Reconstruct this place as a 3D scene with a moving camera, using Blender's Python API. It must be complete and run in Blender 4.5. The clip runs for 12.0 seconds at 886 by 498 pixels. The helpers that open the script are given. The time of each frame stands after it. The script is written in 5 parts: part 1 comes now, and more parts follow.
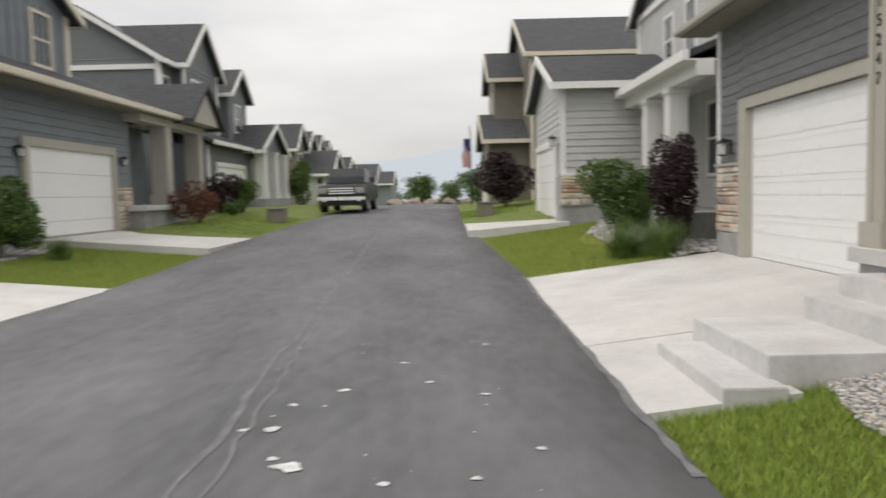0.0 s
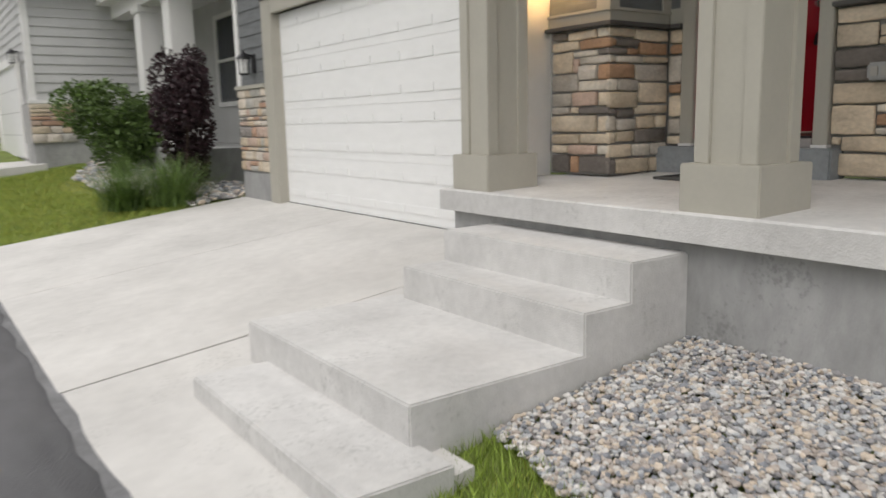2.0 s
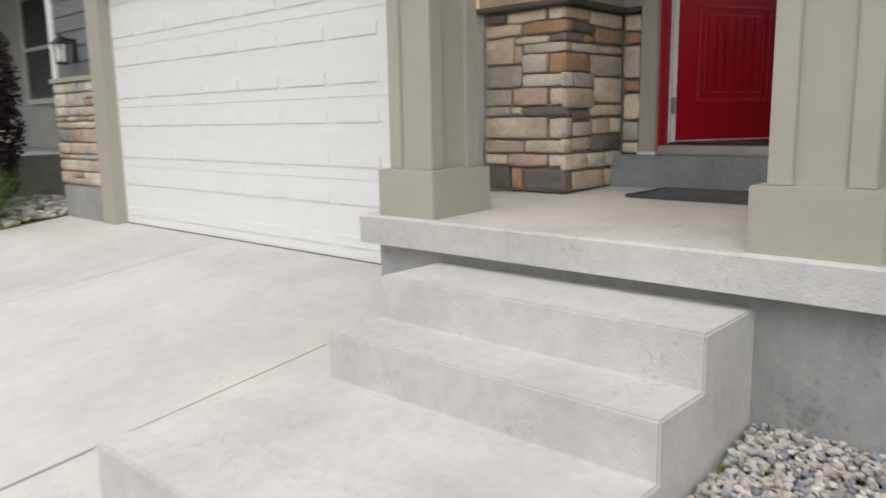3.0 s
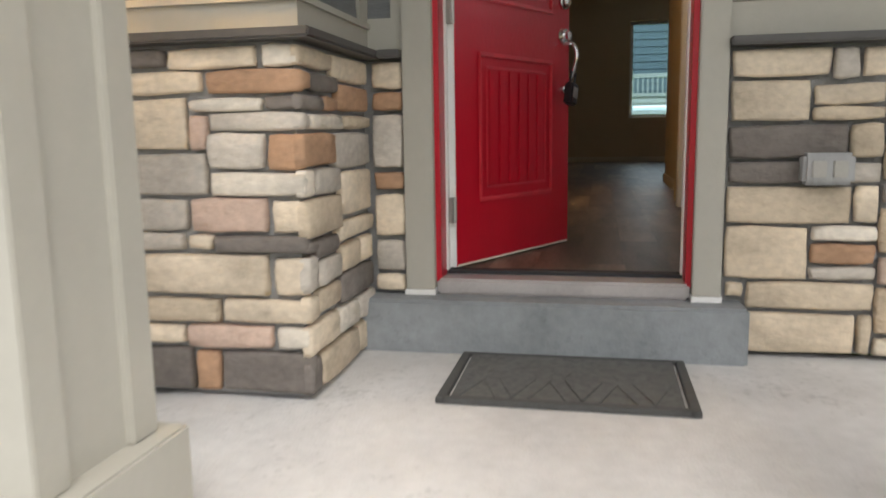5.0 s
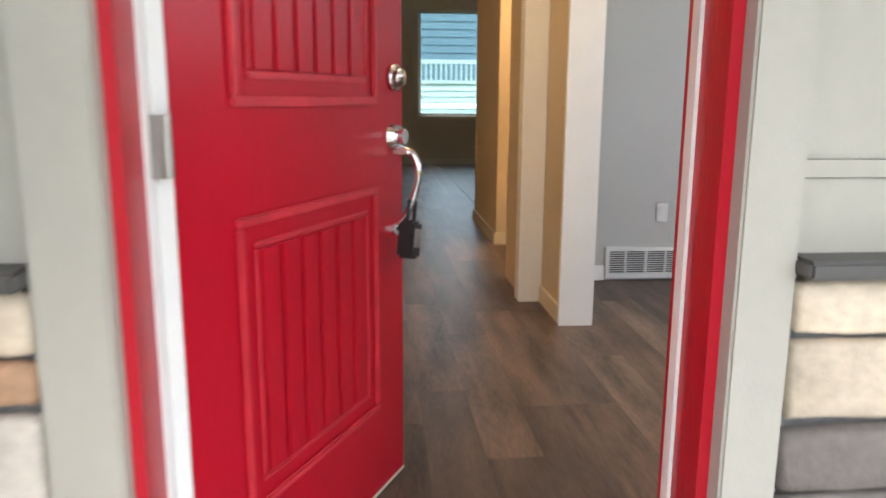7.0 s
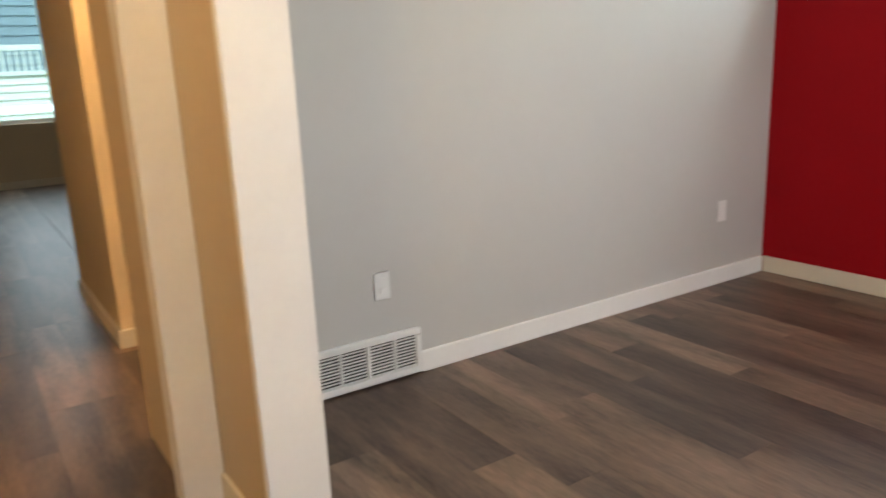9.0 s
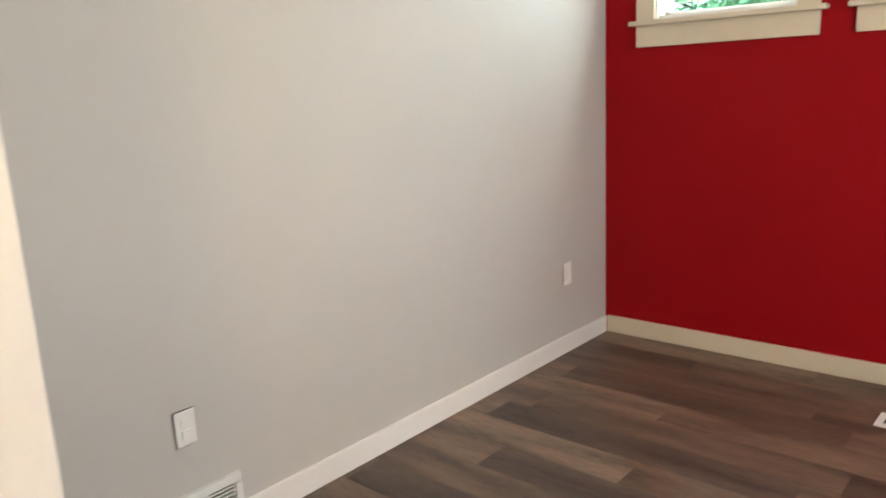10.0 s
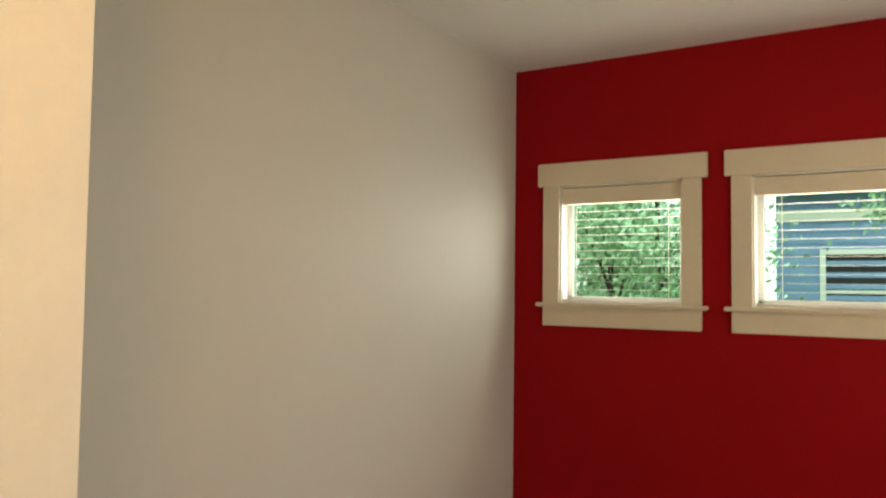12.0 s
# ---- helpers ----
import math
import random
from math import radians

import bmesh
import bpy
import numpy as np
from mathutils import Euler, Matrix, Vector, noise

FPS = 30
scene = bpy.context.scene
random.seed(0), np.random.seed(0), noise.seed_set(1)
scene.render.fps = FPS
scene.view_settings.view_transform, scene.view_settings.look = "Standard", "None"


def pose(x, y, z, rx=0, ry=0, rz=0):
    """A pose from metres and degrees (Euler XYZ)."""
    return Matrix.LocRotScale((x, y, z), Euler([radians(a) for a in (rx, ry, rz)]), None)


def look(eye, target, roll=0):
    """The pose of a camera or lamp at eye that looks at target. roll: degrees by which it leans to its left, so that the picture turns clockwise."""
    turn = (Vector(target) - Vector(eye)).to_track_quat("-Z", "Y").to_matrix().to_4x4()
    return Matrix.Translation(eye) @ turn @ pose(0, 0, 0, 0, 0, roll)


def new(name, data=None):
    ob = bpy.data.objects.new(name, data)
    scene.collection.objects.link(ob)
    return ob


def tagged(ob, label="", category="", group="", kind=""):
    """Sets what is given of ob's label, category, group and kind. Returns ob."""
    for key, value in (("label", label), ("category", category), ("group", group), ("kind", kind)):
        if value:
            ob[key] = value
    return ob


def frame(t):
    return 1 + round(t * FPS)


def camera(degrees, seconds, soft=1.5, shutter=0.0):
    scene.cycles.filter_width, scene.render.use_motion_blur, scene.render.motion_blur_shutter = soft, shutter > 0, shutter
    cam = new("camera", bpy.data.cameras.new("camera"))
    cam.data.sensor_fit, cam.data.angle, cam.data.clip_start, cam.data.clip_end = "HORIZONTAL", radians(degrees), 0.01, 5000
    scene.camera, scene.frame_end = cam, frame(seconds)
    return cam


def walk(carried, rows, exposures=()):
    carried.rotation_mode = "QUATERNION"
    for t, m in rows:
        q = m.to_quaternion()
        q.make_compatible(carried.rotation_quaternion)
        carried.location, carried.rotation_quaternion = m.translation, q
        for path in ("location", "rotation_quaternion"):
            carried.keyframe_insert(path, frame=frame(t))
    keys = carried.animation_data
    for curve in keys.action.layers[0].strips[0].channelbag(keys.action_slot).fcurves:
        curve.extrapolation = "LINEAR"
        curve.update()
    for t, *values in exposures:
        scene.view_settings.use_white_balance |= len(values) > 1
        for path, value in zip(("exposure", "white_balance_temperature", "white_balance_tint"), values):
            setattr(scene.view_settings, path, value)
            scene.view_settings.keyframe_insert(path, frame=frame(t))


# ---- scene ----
cam = camera(60.9, 12.0, soft=1.6, shutter=0.4)
walk(cam, [
    (0, look((0.046, 0.141, 1.524), (0.027, 2.136, 1.379), -1.3)),
    (0.5, look((0.215, 0.917, 1.458), (0.548, 2.882, 1.293), -2.4)),
    (1, look((0.404, 1.626, 1.434), (1.032, 3.513, 1.23), -2.1)),
    (1.5, look((0.569, 2.344, 1.387), (1.473, 4.109, 1.12), -0.7)),
    (2, look((0.787, 3.06, 1.411), (1.934, 4.664, 1.075), -1.3)),
    (2.5, look((1.013, 3.762, 1.396), (2.31, 5.247, 1.064), -0.4)),
    (2.7, look((1.085, 4.03, 1.408), (2.442, 5.461, 1.073), -0.5)),
    (4.3, look((2.327, 5.724, 1.565), (4.187, 6.386, 1.244), -2.6)),
    (4.5, look((2.482, 5.815, 1.64), (4.372, 6.392, 1.332), -2.2)),
    (5, look((2.929, 6.022, 1.778), (4.865, 6.425, 1.479), -0.9)),
    (5.5, look((3.342, 6.164, 1.915), (5.304, 6.433, 1.635), -0.5)),
    (6, look((3.752, 6.244, 2.079), (5.724, 6.432, 1.801), 0.1)),
    (6.5, look((4.115, 6.273, 2.236), (6.086, 6.291, 1.902), 0.5)),
    (8.3, pose(5.864, 6.034, 2.576, 75.02, 0.78, -110.95)),
    (8.5, pose(6.000, 5.996, 2.636, 74.71, 0.85, -113.58)),
    (9, pose(6.333, 5.901, 2.515, 76.23, 2.52, -123.55)),
    (9.5, pose(6.549, 5.715, 2.688, 74.38, 2.80, -132.21)),
    (10, pose(6.928, 5.573, 2.629, 77.65, 2.67, -139.10)),
    (10.5, pose(6.907, 5.470, 2.728, 78.77, 2.44, -140.45)),
    (11, pose(7.024, 5.537, 2.665, 83.34, 2.25, -144.18)),
    (11.5, pose(7.118, 5.742, 2.894, 88.22, 0.90, -146.74)),
    (12, pose(7.045, 5.833, 2.969, 92.78, -0.75, -148.63)),
], exposures=[(0, 0.3, 6500, 10), (1.5, 0.3, 6450, 10), (2.5, 0.35, 6300, 10), (4.5, 0.85, 6350, 10), (5, 1.2, 6300, 10), (5.5, 1.65, 6000, 10), (6, 1.7, 5850, 10), (6.7, 2.3, 5800, 10), (8.4, 2.65, 6450, 10), (9, 2.6, 6450, 10), (9.5, 2.85, 6500, 10), (10.5, 2.7, 7000, 10), (11, 2.45, 7400, 10), (12, 2.0, 8700, 10)])

# ---- world, sun and lamps ----
world = bpy.data.worlds.new("sky")
scene.world = world
world.use_nodes = True
wn, wl = world.node_tree.nodes, world.node_tree.links
wbg = wn["Background"]
sky = wn.new("ShaderNodeTexSky")
sky.sky_type, sky.sun_disc = "NISHITA", False
sky.sun_elevation, sky.sun_rotation = radians(50), radians(200)
skydim = wn.new("ShaderNodeVectorMath")
skydim.operation = "SCALE"
skydim.inputs["Scale"].default_value = 0.1
wl.new(sky.outputs["Color"], skydim.inputs[0])
wco = wn.new("ShaderNodeTexCoord")
wmap = wn.new("ShaderNodeMapping")
wmap.inputs["Scale"].default_value = (1, 1, 3.5)
wnoise = wn.new("ShaderNodeTexNoise")
wnoise.inputs["Scale"].default_value, wnoise.inputs["Detail"].default_value = 2.2, 6
wramp = wn.new("ShaderNodeValToRGB")
wramp.color_ramp.elements[0].position, wramp.color_ramp.elements[0].color = 0.35, (0.60, 0.585, 0.575, 1)
wramp.color_ramp.elements[1].position, wramp.color_ramp.elements[1].color = 0.68, (0.80, 0.775, 0.745, 1)
wmix = wn.new("ShaderNodeMixRGB")
wmix.inputs[0].default_value = 0.92
wl.new(wco.outputs["Generated"], wmap.inputs[0])
wl.new(wmap.outputs[0], wnoise.inputs["Vector"])
wl.new(wnoise.outputs[0], wramp.inputs[0])
wl.new(skydim.outputs[0], wmix.inputs[1])
wl.new(wramp.outputs[0], wmix.inputs[2])
wl.new(wmix.outputs[0], wbg.inputs["Color"])
# an overcast sky is brighter overhead than at the horizon
wsep = wn.new("ShaderNodeSeparateXYZ")
wzen = wn.new("ShaderNodeMapRange")
wzen.inputs["To Min"].default_value, wzen.inputs["To Max"].default_value = 0.86, 1.75
wl.new(wco.outputs["Generated"], wsep.inputs[0])
wl.new(wsep.outputs["Z"], wzen.inputs["Value"])
wl.new(wzen.outputs[0], wbg.inputs["Strength"])


def lamp(name, kind, m, energy, colour, size=0.1):
    data = bpy.data.lights.new(name, kind)
    data.energy, data.color = energy, colour
    if kind == "SUN":
        data.angle = radians(size)
    elif kind == "AREA":
        data.size = size
    else:
        data.shadow_soft_size = size
    ob = new(name, data)
    ob.matrix_world = m
    return ob


lamp("sun", "SUN", look((-26, -16, 40), (0, 0, 0)), 0.9, (1.0, 0.95, 0.88), 35)
lamp("porch_bulb", "POINT", pose(4.89, 7.28, 2.47), 7, (1.0, 0.60, 0.22), 0.04)
lamp("hall_bulb", "POINT", pose(7.1, 6.05, 4.02), 10.5, (1.0, 0.68, 0.34), 0.12)
lamp("passage_bulb", "POINT", pose(9.6, 4.6, 3.95), 24, (1.0, 0.62, 0.26), 0.12)

# added fill lamp at an unseen front window, to light the grey wall
win = lamp("front_room_fill", "AREA", look((5.84, 3.55, 2.85), (9, 3.55, 2.6)), 5, (0.93, 0.97, 1.0), 1.8)
win.data.shape, win.data.size_y = "RECTANGLE", 1.3
for wx, ww in ((7.14, 0.95), (8.31, 0.6)):
    win = lamp("side_window_daylight", "AREA", look((wx, 1.925, 3.2), (wx, 6, 2.9)), 2.2 * ww, (0.9, 0.97, 1.0), ww)
    win.data.shape, win.data.size_y = "RECTANGLE", 0.5

win = lamp("back_window_daylight", "AREA", look((16.95, 4.95, 2.9), (12, 4.95, 2.0)), 3.6, (0.85, 0.95, 1.0), 1.0)
win.data.shape, win.data.size_y = "RECTANGLE", 1.5

# ---- materials ----


def mat(name, colour, rough=0.6, metal=0.0, var=0.12, scale=6.0, bump=0.0, bscale=60.0, stretch=(1, 1, 1), rnd=0.0,
        stain=None, island=False, detail=6.0, spec=0.5, spots=0.0):
    """A principled material with variation at two scales, fine relief, and an optional shift per piece."""
    m = bpy.data.materials.new(name)
    m.use_nodes = True
    n, l = m.node_tree.nodes, m.node_tree.links
    b = n["Principled BSDF"]
    b.inputs["Roughness"].default_value, b.inputs["Metallic"].default_value = rough, metal
    b.inputs["Specular IOR Level"].default_value = spec
    co = n.new("ShaderNodeTexCoord")
    mp = n.new("ShaderNodeMapping")
    mp.inputs["Scale"].default_value = stretch
    l.new(co.outputs["Object"], mp.inputs[0])
    vec = mp.outputs[0]
    if rnd:
        info = n.new("ShaderNodeObjectInfo") if not island else n.new("ShaderNodeNewGeometry")
        val = info.outputs["Random"] if not island else info.outputs["Random Per Island"]
        add = n.new("ShaderNodeVectorMath")
        add.operation = "ADD"
        sc = n.new("ShaderNodeMath")
        sc.operation = "MULTIPLY"
        sc.inputs[1].default_value = 37.0
        l.new(val, sc.inputs[0])
        l.new(vec, add.inputs[0])
        l.new(sc.outputs[0], add.inputs[1])
        vec = add.outputs[0]
    n1 = n.new("ShaderNodeTexNoise")
    n1.inputs["Scale"].default_value, n1.inputs["Detail"].default_value = scale, detail
    n2 = n.new("ShaderNodeTexNoise")
    n2.inputs["Scale"].default_value, n2.inputs["Detail"].default_value = scale * 9, 4
    l.new(vec, n1.inputs["Vector"])
    l.new(vec, n2.inputs["Vector"])
    mixn = n.new("ShaderNodeMath")
    mixn.operation = "MULTIPLY_ADD"
    mixn.inputs[1].default_value = 0.45
    l.new(n2.outputs[0], mixn.inputs[0])
    l.new(n1.outputs[0], mixn.inputs[2])
    ramp = n.new("ShaderNodeMapRange")
    ramp.inputs["From Min"].default_value, ramp.inputs["From Max"].default_value = 0.42, 1.03
    ramp.inputs["To Min"].default_value, ramp.inputs["To Max"].default_value = 1 - var, 1 + var
    l.new(mixn.outputs[0], ramp.inputs["Value"])
    hsv = n.new("ShaderNodeHueSaturation")
    hsv.inputs["Color"].default_value = (*colour, 1)
    l.new(ramp.outputs[0], hsv.inputs["Value"])
    out = hsv.outputs[0]
    if rnd:
        # colour of the piece, picked along a ramp
        cr = n.new("ShaderNodeValToRGB")
        cols = stain or [tuple(c * (1 - rnd) for c in colour), tuple(min(1, c * (1 + rnd)) for c in colour)]
        cr.color_ramp.interpolation = "CONSTANT" if stain else "LINEAR"
        e = cr.color_ramp.elements
        while len(e) < len(cols):
            e.new(0.5)
        for i, c in enumerate(cols):
            e[i].position = i / len(cols) if stain else i / (len(cols) - 1)
            e[i].color = (*c, 1)
        l.new(val, cr.inputs[0])
        l.new(cr.outputs[0], hsv.inputs["Color"])
    if spots:
        # scattered pits and dirt, gathered where a broader noise is high
        sp1, sp2 = n.new("ShaderNodeTexNoise"), n.new("ShaderNodeTexNoise")
        sp1.inputs["Scale"].default_value, sp1.inputs["Detail"].default_value = 38, 5
        sp2.inputs["Scale"].default_value, sp2.inputs["Detail"].default_value = 2.6, 4
        l.new(co.outputs["Object"], sp1.inputs["Vector"])
        l.new(co.outputs["Object"], sp2.inputs["Vector"])
        both = n.new("ShaderNodeMath")
        both.operation = "ADD"
        l.new(sp1.outputs[0], both.inputs[0])
        l.new(sp2.outputs[0], both.inputs[1])
        cut = n.new("ShaderNodeMapRange")
        cut.inputs["From Min"].default_value, cut.inputs["From Max"].default_value = 1.15, 1.36
        cut.inputs["To Max"].default_value = spots
        l.new(both.outputs[0], cut.inputs["Value"])
        dirt = n.new("ShaderNodeMixRGB")
        dirt.inputs[2].default_value = (colour[0] * 0.32, colour[1] * 0.33, colour[2] * 0.32, 1)
        l.new(cut.outputs[0], dirt.inputs[0])
        l.new(out, dirt.inputs[1])
        out = dirt.outputs[0]
    l.new(out, b.inputs["Base Color"])
    if bump:
        n3 = n.new("ShaderNodeTexNoise")
        n3.inputs["Scale"].default_value, n3.inputs["Detail"].default_value = bscale, 5
        l.new(vec, n3.inputs["Vector"])
        bp = n.new("ShaderNodeBump")
        bp.inputs["Strength"].default_value, bp.inputs["Distance"].default_value = bump, 0.03 if "stone" in name else 0.01
        l.new(n3.outputs[0], bp.inputs["Height"])
        l.new(bp.outputs[0], b.inputs["Normal"])
    return m


def glow(name, colour, strength):
    m = bpy.data.materials.new(name)
    m.use_nodes = True
    b = m.node_tree.nodes["Principled BSDF"]
    b.inputs["Base Color"].default_value = (*colour, 1)
    b.inputs["Emission Color"].default_value, b.inputs["Emission Strength"].default_value = (*colour, 1), strength
    return m


def glass_mat(name, tint=(1, 1, 1)):
    m = bpy.data.materials.new(name)
    m.use_nodes = True
    b = m.node_tree.nodes["Principled BSDF"]
    b.inputs["Base Color"].default_value = (*tint, 1)
    b.inputs["Roughness"].default_value, b.inputs["Transmission Weight"].default_value = 0.02, 1.0
    b.inputs["IOR"].default_value = 1.05
    return m


ASPHALT = mat("asphalt", (0.135, 0.135, 0.140), 0.88, 0, 0.42, 0.8, 0.6, 140, stretch=(1, 0.35, 1), spots=0.2)
TAR = mat("tar_seam", (0.165, 0.165, 0.168), 0.8, 0, 0.4, 3, 0.5, 60)
CHALK = mat("pale_splash", (0.62, 0.62, 0.60), 0.9, 0, 0.3, 9)
CONCRETE = mat("drive_concrete", (0.58, 0.565, 0.54), 0.85, 0, 0.15, 1.1, 0.25, 180, spots=0.2)
STEPC = mat("step_concrete", (0.57, 0.56, 0.545), 0.85, 0, 0.18, 2.2, 0.35, 90, spots=0.3)
FOUND = mat("foundation_concrete", (0.33, 0.33, 0.325), 0.85, 0, 0.35, 1.5, 0.5, 50, stretch=(1, 1, 0.5), spots=0.4)
GREYSTEP = mat("grey_concrete", (0.25, 0.265, 0.275), 0.8, 0, 0.3, 3, 0.3, 60, spots=0.3)
SOIL = mat("lawn_soil", (0.15, 0.19, 0.04), 0.95, 0, 0.4, 3, 0.8, 70)
EARTH = mat("bed_earth", (0.16, 0.14, 0.11), 0.95, 0, 0.4, 4, 0.8, 50)
GRASS = mat("grass_blade", (0.23, 0.31, 0.05), 0.6, 0, 0.2, 1.2, rnd=0.45, island=True)
GRASSY = mat("dry_grass_blade", (0.38, 0.38, 0.07), 0.6, 0, 0.2, 1.2, rnd=0.4, island=True)
PEBBLE = mat("pebble", (0.4, 0.38, 0.36), 0.8, 0, 0.25, 25, rnd=0.5, island=True,
             stain=[(0.52, 0.50, 0.47), (0.30, 0.29, 0.29), (0.62, 0.60, 0.57), (0.40, 0.35, 0.31), (0.22, 0.23, 0.25), (0.55, 0.47, 0.38), (0.42, 0.43, 0.44)])
STONE = mat("veneer_stone", (0.45, 0.36, 0.26), 0.85, 0, 0.26, 5, 0.8, 20, stretch=(1, 1, 1.4), rnd=0.3,
            stain=[(0.56, 0.47, 0.36), (0.54, 0.43, 0.31), (0.48, 0.44, 0.38), (0.27, 0.245, 0.225), (0.62, 0.55, 0.46),
                   (0.42, 0.27, 0.19), (0.55, 0.46, 0.35), (0.50, 0.38, 0.31), (0.44, 0.42, 0.38), (0.60, 0.52, 0.41), (0.54, 0.43, 0.31), (0.60, 0.54, 0.47)])


def stone_mat(name, colour):
    return mat(name + "_stone", colour, 0.88, 0, 0.34, 3.6, 0.5, 13, stretch=(1, 1, 1.5), rnd=0.13)


CREAM_S = stone_mat("cream", (0.65, 0.55, 0.42))
TAN_S = stone_mat("tan", (0.56, 0.465, 0.345))
PALE_S = stone_mat("pale", (0.66, 0.60, 0.51))
GREY_S = stone_mat("grey", (0.49, 0.445, 0.385))
DARK_S = stone_mat("dark", (0.20, 0.175, 0.155))
RUST_S = stone_mat("rust", (0.44, 0.27, 0.165))
PINK_S = stone_mat("pink", (0.54, 0.40, 0.32))
MORTAR = mat("mortar", (0.36, 0.355, 0.345), 0.95, 0, 0.2, 12, 0.6, 90)
SIDING = mat("slate_siding", (0.155, 0.162, 0.166), 0.65, 0, 0.25, 3, 0.55, 14, stretch=(1, 1, 9))
TRIM = mat("khaki_trim", (0.42, 0.40, 0.345), 0.6, 0, 0.06, 4, 0.08, 120)
CAPM = mat("cap_metal", (0.10, 0.095, 0.09), 0.5, 0.2, 0.2, 5)
WHITE = mat("white_paint", (0.80, 0.79, 0.77), 0.5, 0, 0.04, 5, 0.05, 150)
GARAGE = mat("garage_door_white", (0.84, 0.84, 0.83), 0.45, 0, 0.03, 4, 0.12, 200, stretch=(1, 1, 3))
REDDOOR = mat("red_door_paint", (0.44, 0.004, 0.018), 0.33, 0, 0.12, 2.5, 0.10, 90, stretch=(1, 1, 0.3), spec=0.4)
# gloss highlights of the door's beads, put into a paler red
REDGLINT = mat("red_edge_glint", (0.53, 0.030, 0.045), 0.36, 0, 0.25, 14)
SILLM = mat("aluminium_sill", (0.42, 0.39, 0.38), 0.45, 0.4, 0.15, 8)
CHROME = mat("chrome", (0.75, 0.75, 0.76), 0.12, 1.0, 0.05, 6)
STEEL = mat("satin_hinge", (0.42, 0.40, 0.37), 0.4, 0.8, 0.1, 8)
BLACK = mat("black_metal", (0.02, 0.02, 0.022), 0.45, 0.3, 0.2, 9)
RUBBER = mat("black_rubber", (0.03, 0.03, 0.032), 0.8, 0, 0.2, 12, 0.3, 80)
MATM = mat("door_mat", (0.13, 0.13, 0.122), 0.95, 0, 0.3, 40, 0.8, 220)
MATEDGE = mat("mat_edge_rubber", (0.075, 0.075, 0.072), 0.85, 0, 0.2, 20, 0.3, 90)
ROOF = mat("shingles", (0.055, 0.056, 0.060), 0.9, 0, 0.35, 3, 0.8, 26, stretch=(1, 1, 3))
GREYWALL = mat("grey_wall_paint", (0.516, 0.506, 0.486), 0.55, 0, 0.025, 2, 0.10, 170)
TANWALL = mat("cream_wall_paint", (0.56, 0.46, 0.32), 0.6, 0, 0.03, 2, 0.10, 170)
REDWALL = mat("red_wall_paint", (0.30, 0.003, 0.008), 0.6, 0, 0.05, 2, 0.10, 170, spec=0.12)
CEILM = mat("ceiling_paint", (0.70, 0.69, 0.67), 0.8, 0, 0.03, 3, 0.25, 90)
IVORY = mat("ivory_casing", (0.66, 0.60, 0.49), 0.45, 0, 0.04, 5, 0.04, 120)
PLANK = mat("wood_plank", (0.13, 0.085, 0.060), 0.43, 0, 0.85, 2.0, 0.12, 30, stretch=(0.9, 5, 1), rnd=0.3, detail=9,
            stain=[(0.130, 0.086, 0.060), (0.085, 0.057, 0.042), (0.175, 0.122, 0.086), (0.105, 0.070, 0.050), (0.070, 0.048, 0.037), (0.145, 0.098, 0.068)])
PLASTIC = mat("white_plastic", (0.78, 0.78, 0.76), 0.4, 0, 0.03, 8)
DARK = mat("dark_gap", (0.012, 0.011, 0.010), 0.9)
GLASS = glass_mat("clear_glass")
# low-e cyan tint, with dimming of the bright view outside put in
COATED_DIM = glass_mat("coated_dim_glass", (0.44, 0.70, 0.75))
COATED_DIMMER = glass_mat("coated_dimmer_glass", (0.30, 0.44, 0.48))
PANE = mat("far_pane", (0.035, 0.042, 0.05), 0.08, 0, 0.2, 2)
CARPAINT = mat("car_paint", (0.014, 0.017, 0.019), 0.3, 0.0, 0.1, 3)
BULB = glow("warm_glass", (1.0, 0.52, 0.13), 3.2)
FIXT = glow("frosted_lamp", (1.0, 0.74, 0.42), 3.0)
GREEN = mat("green_leaf", (0.085, 0.14, 0.03), 0.55, 0, 0.2, 3, rnd=0.5, island=True)
# outdoor glare and haze put into the colour: a paler, bluer green leaf
GLARELEAF = mat("glare_leaf", (0.27, 0.47, 0.29), 0.55, 0, 0.2, 3, rnd=0.4, island=True)
PURPLE = mat("plum_leaf", (0.030, 0.012, 0.016), 0.55, 0, 0.2, 3, rnd=0.5, island=True)
RUSSET = mat("russet_leaf", (0.14, 0.055, 0.030), 0.6, 0, 0.2, 3, rnd=0.5, island=True)
LILY = mat("lily_blade", (0.12, 0.19, 0.045), 0.5, 0, 0.2, 3, rnd=0.5, island=True)
BARK = mat("bark", (0.09, 0.065, 0.05), 0.9, 0, 0.3, 9, 0.6, 40)
ROCKM = mat("boulder", (0.30, 0.25, 0.21), 0.9, 0, 0.35, 3, 0.8, 12)
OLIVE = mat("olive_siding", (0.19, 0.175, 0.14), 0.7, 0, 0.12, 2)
LIGHTG = mat("pale_grey_siding", (0.52, 0.52, 0.51), 0.65, 0, 0.08, 2)
BLUEG = mat("blue_grey_siding", (0.19, 0.21, 0.23), 0.65, 0, 0.12, 2)
DARKG = mat("charcoal_siding", (0.155, 0.165, 0.175), 0.65, 0, 0.12, 2)
BLUEH = mat("blue_siding", (0.20, 0.33, 0.56), 0.65, 0, 0.1, 2)
REARH = mat("rear_grey_siding", (0.22, 0.28, 0.32), 0.65, 0, 0.1, 2)
FLAGR = mat("flag_red", (0.42, 0.03, 0.04), 0.8)
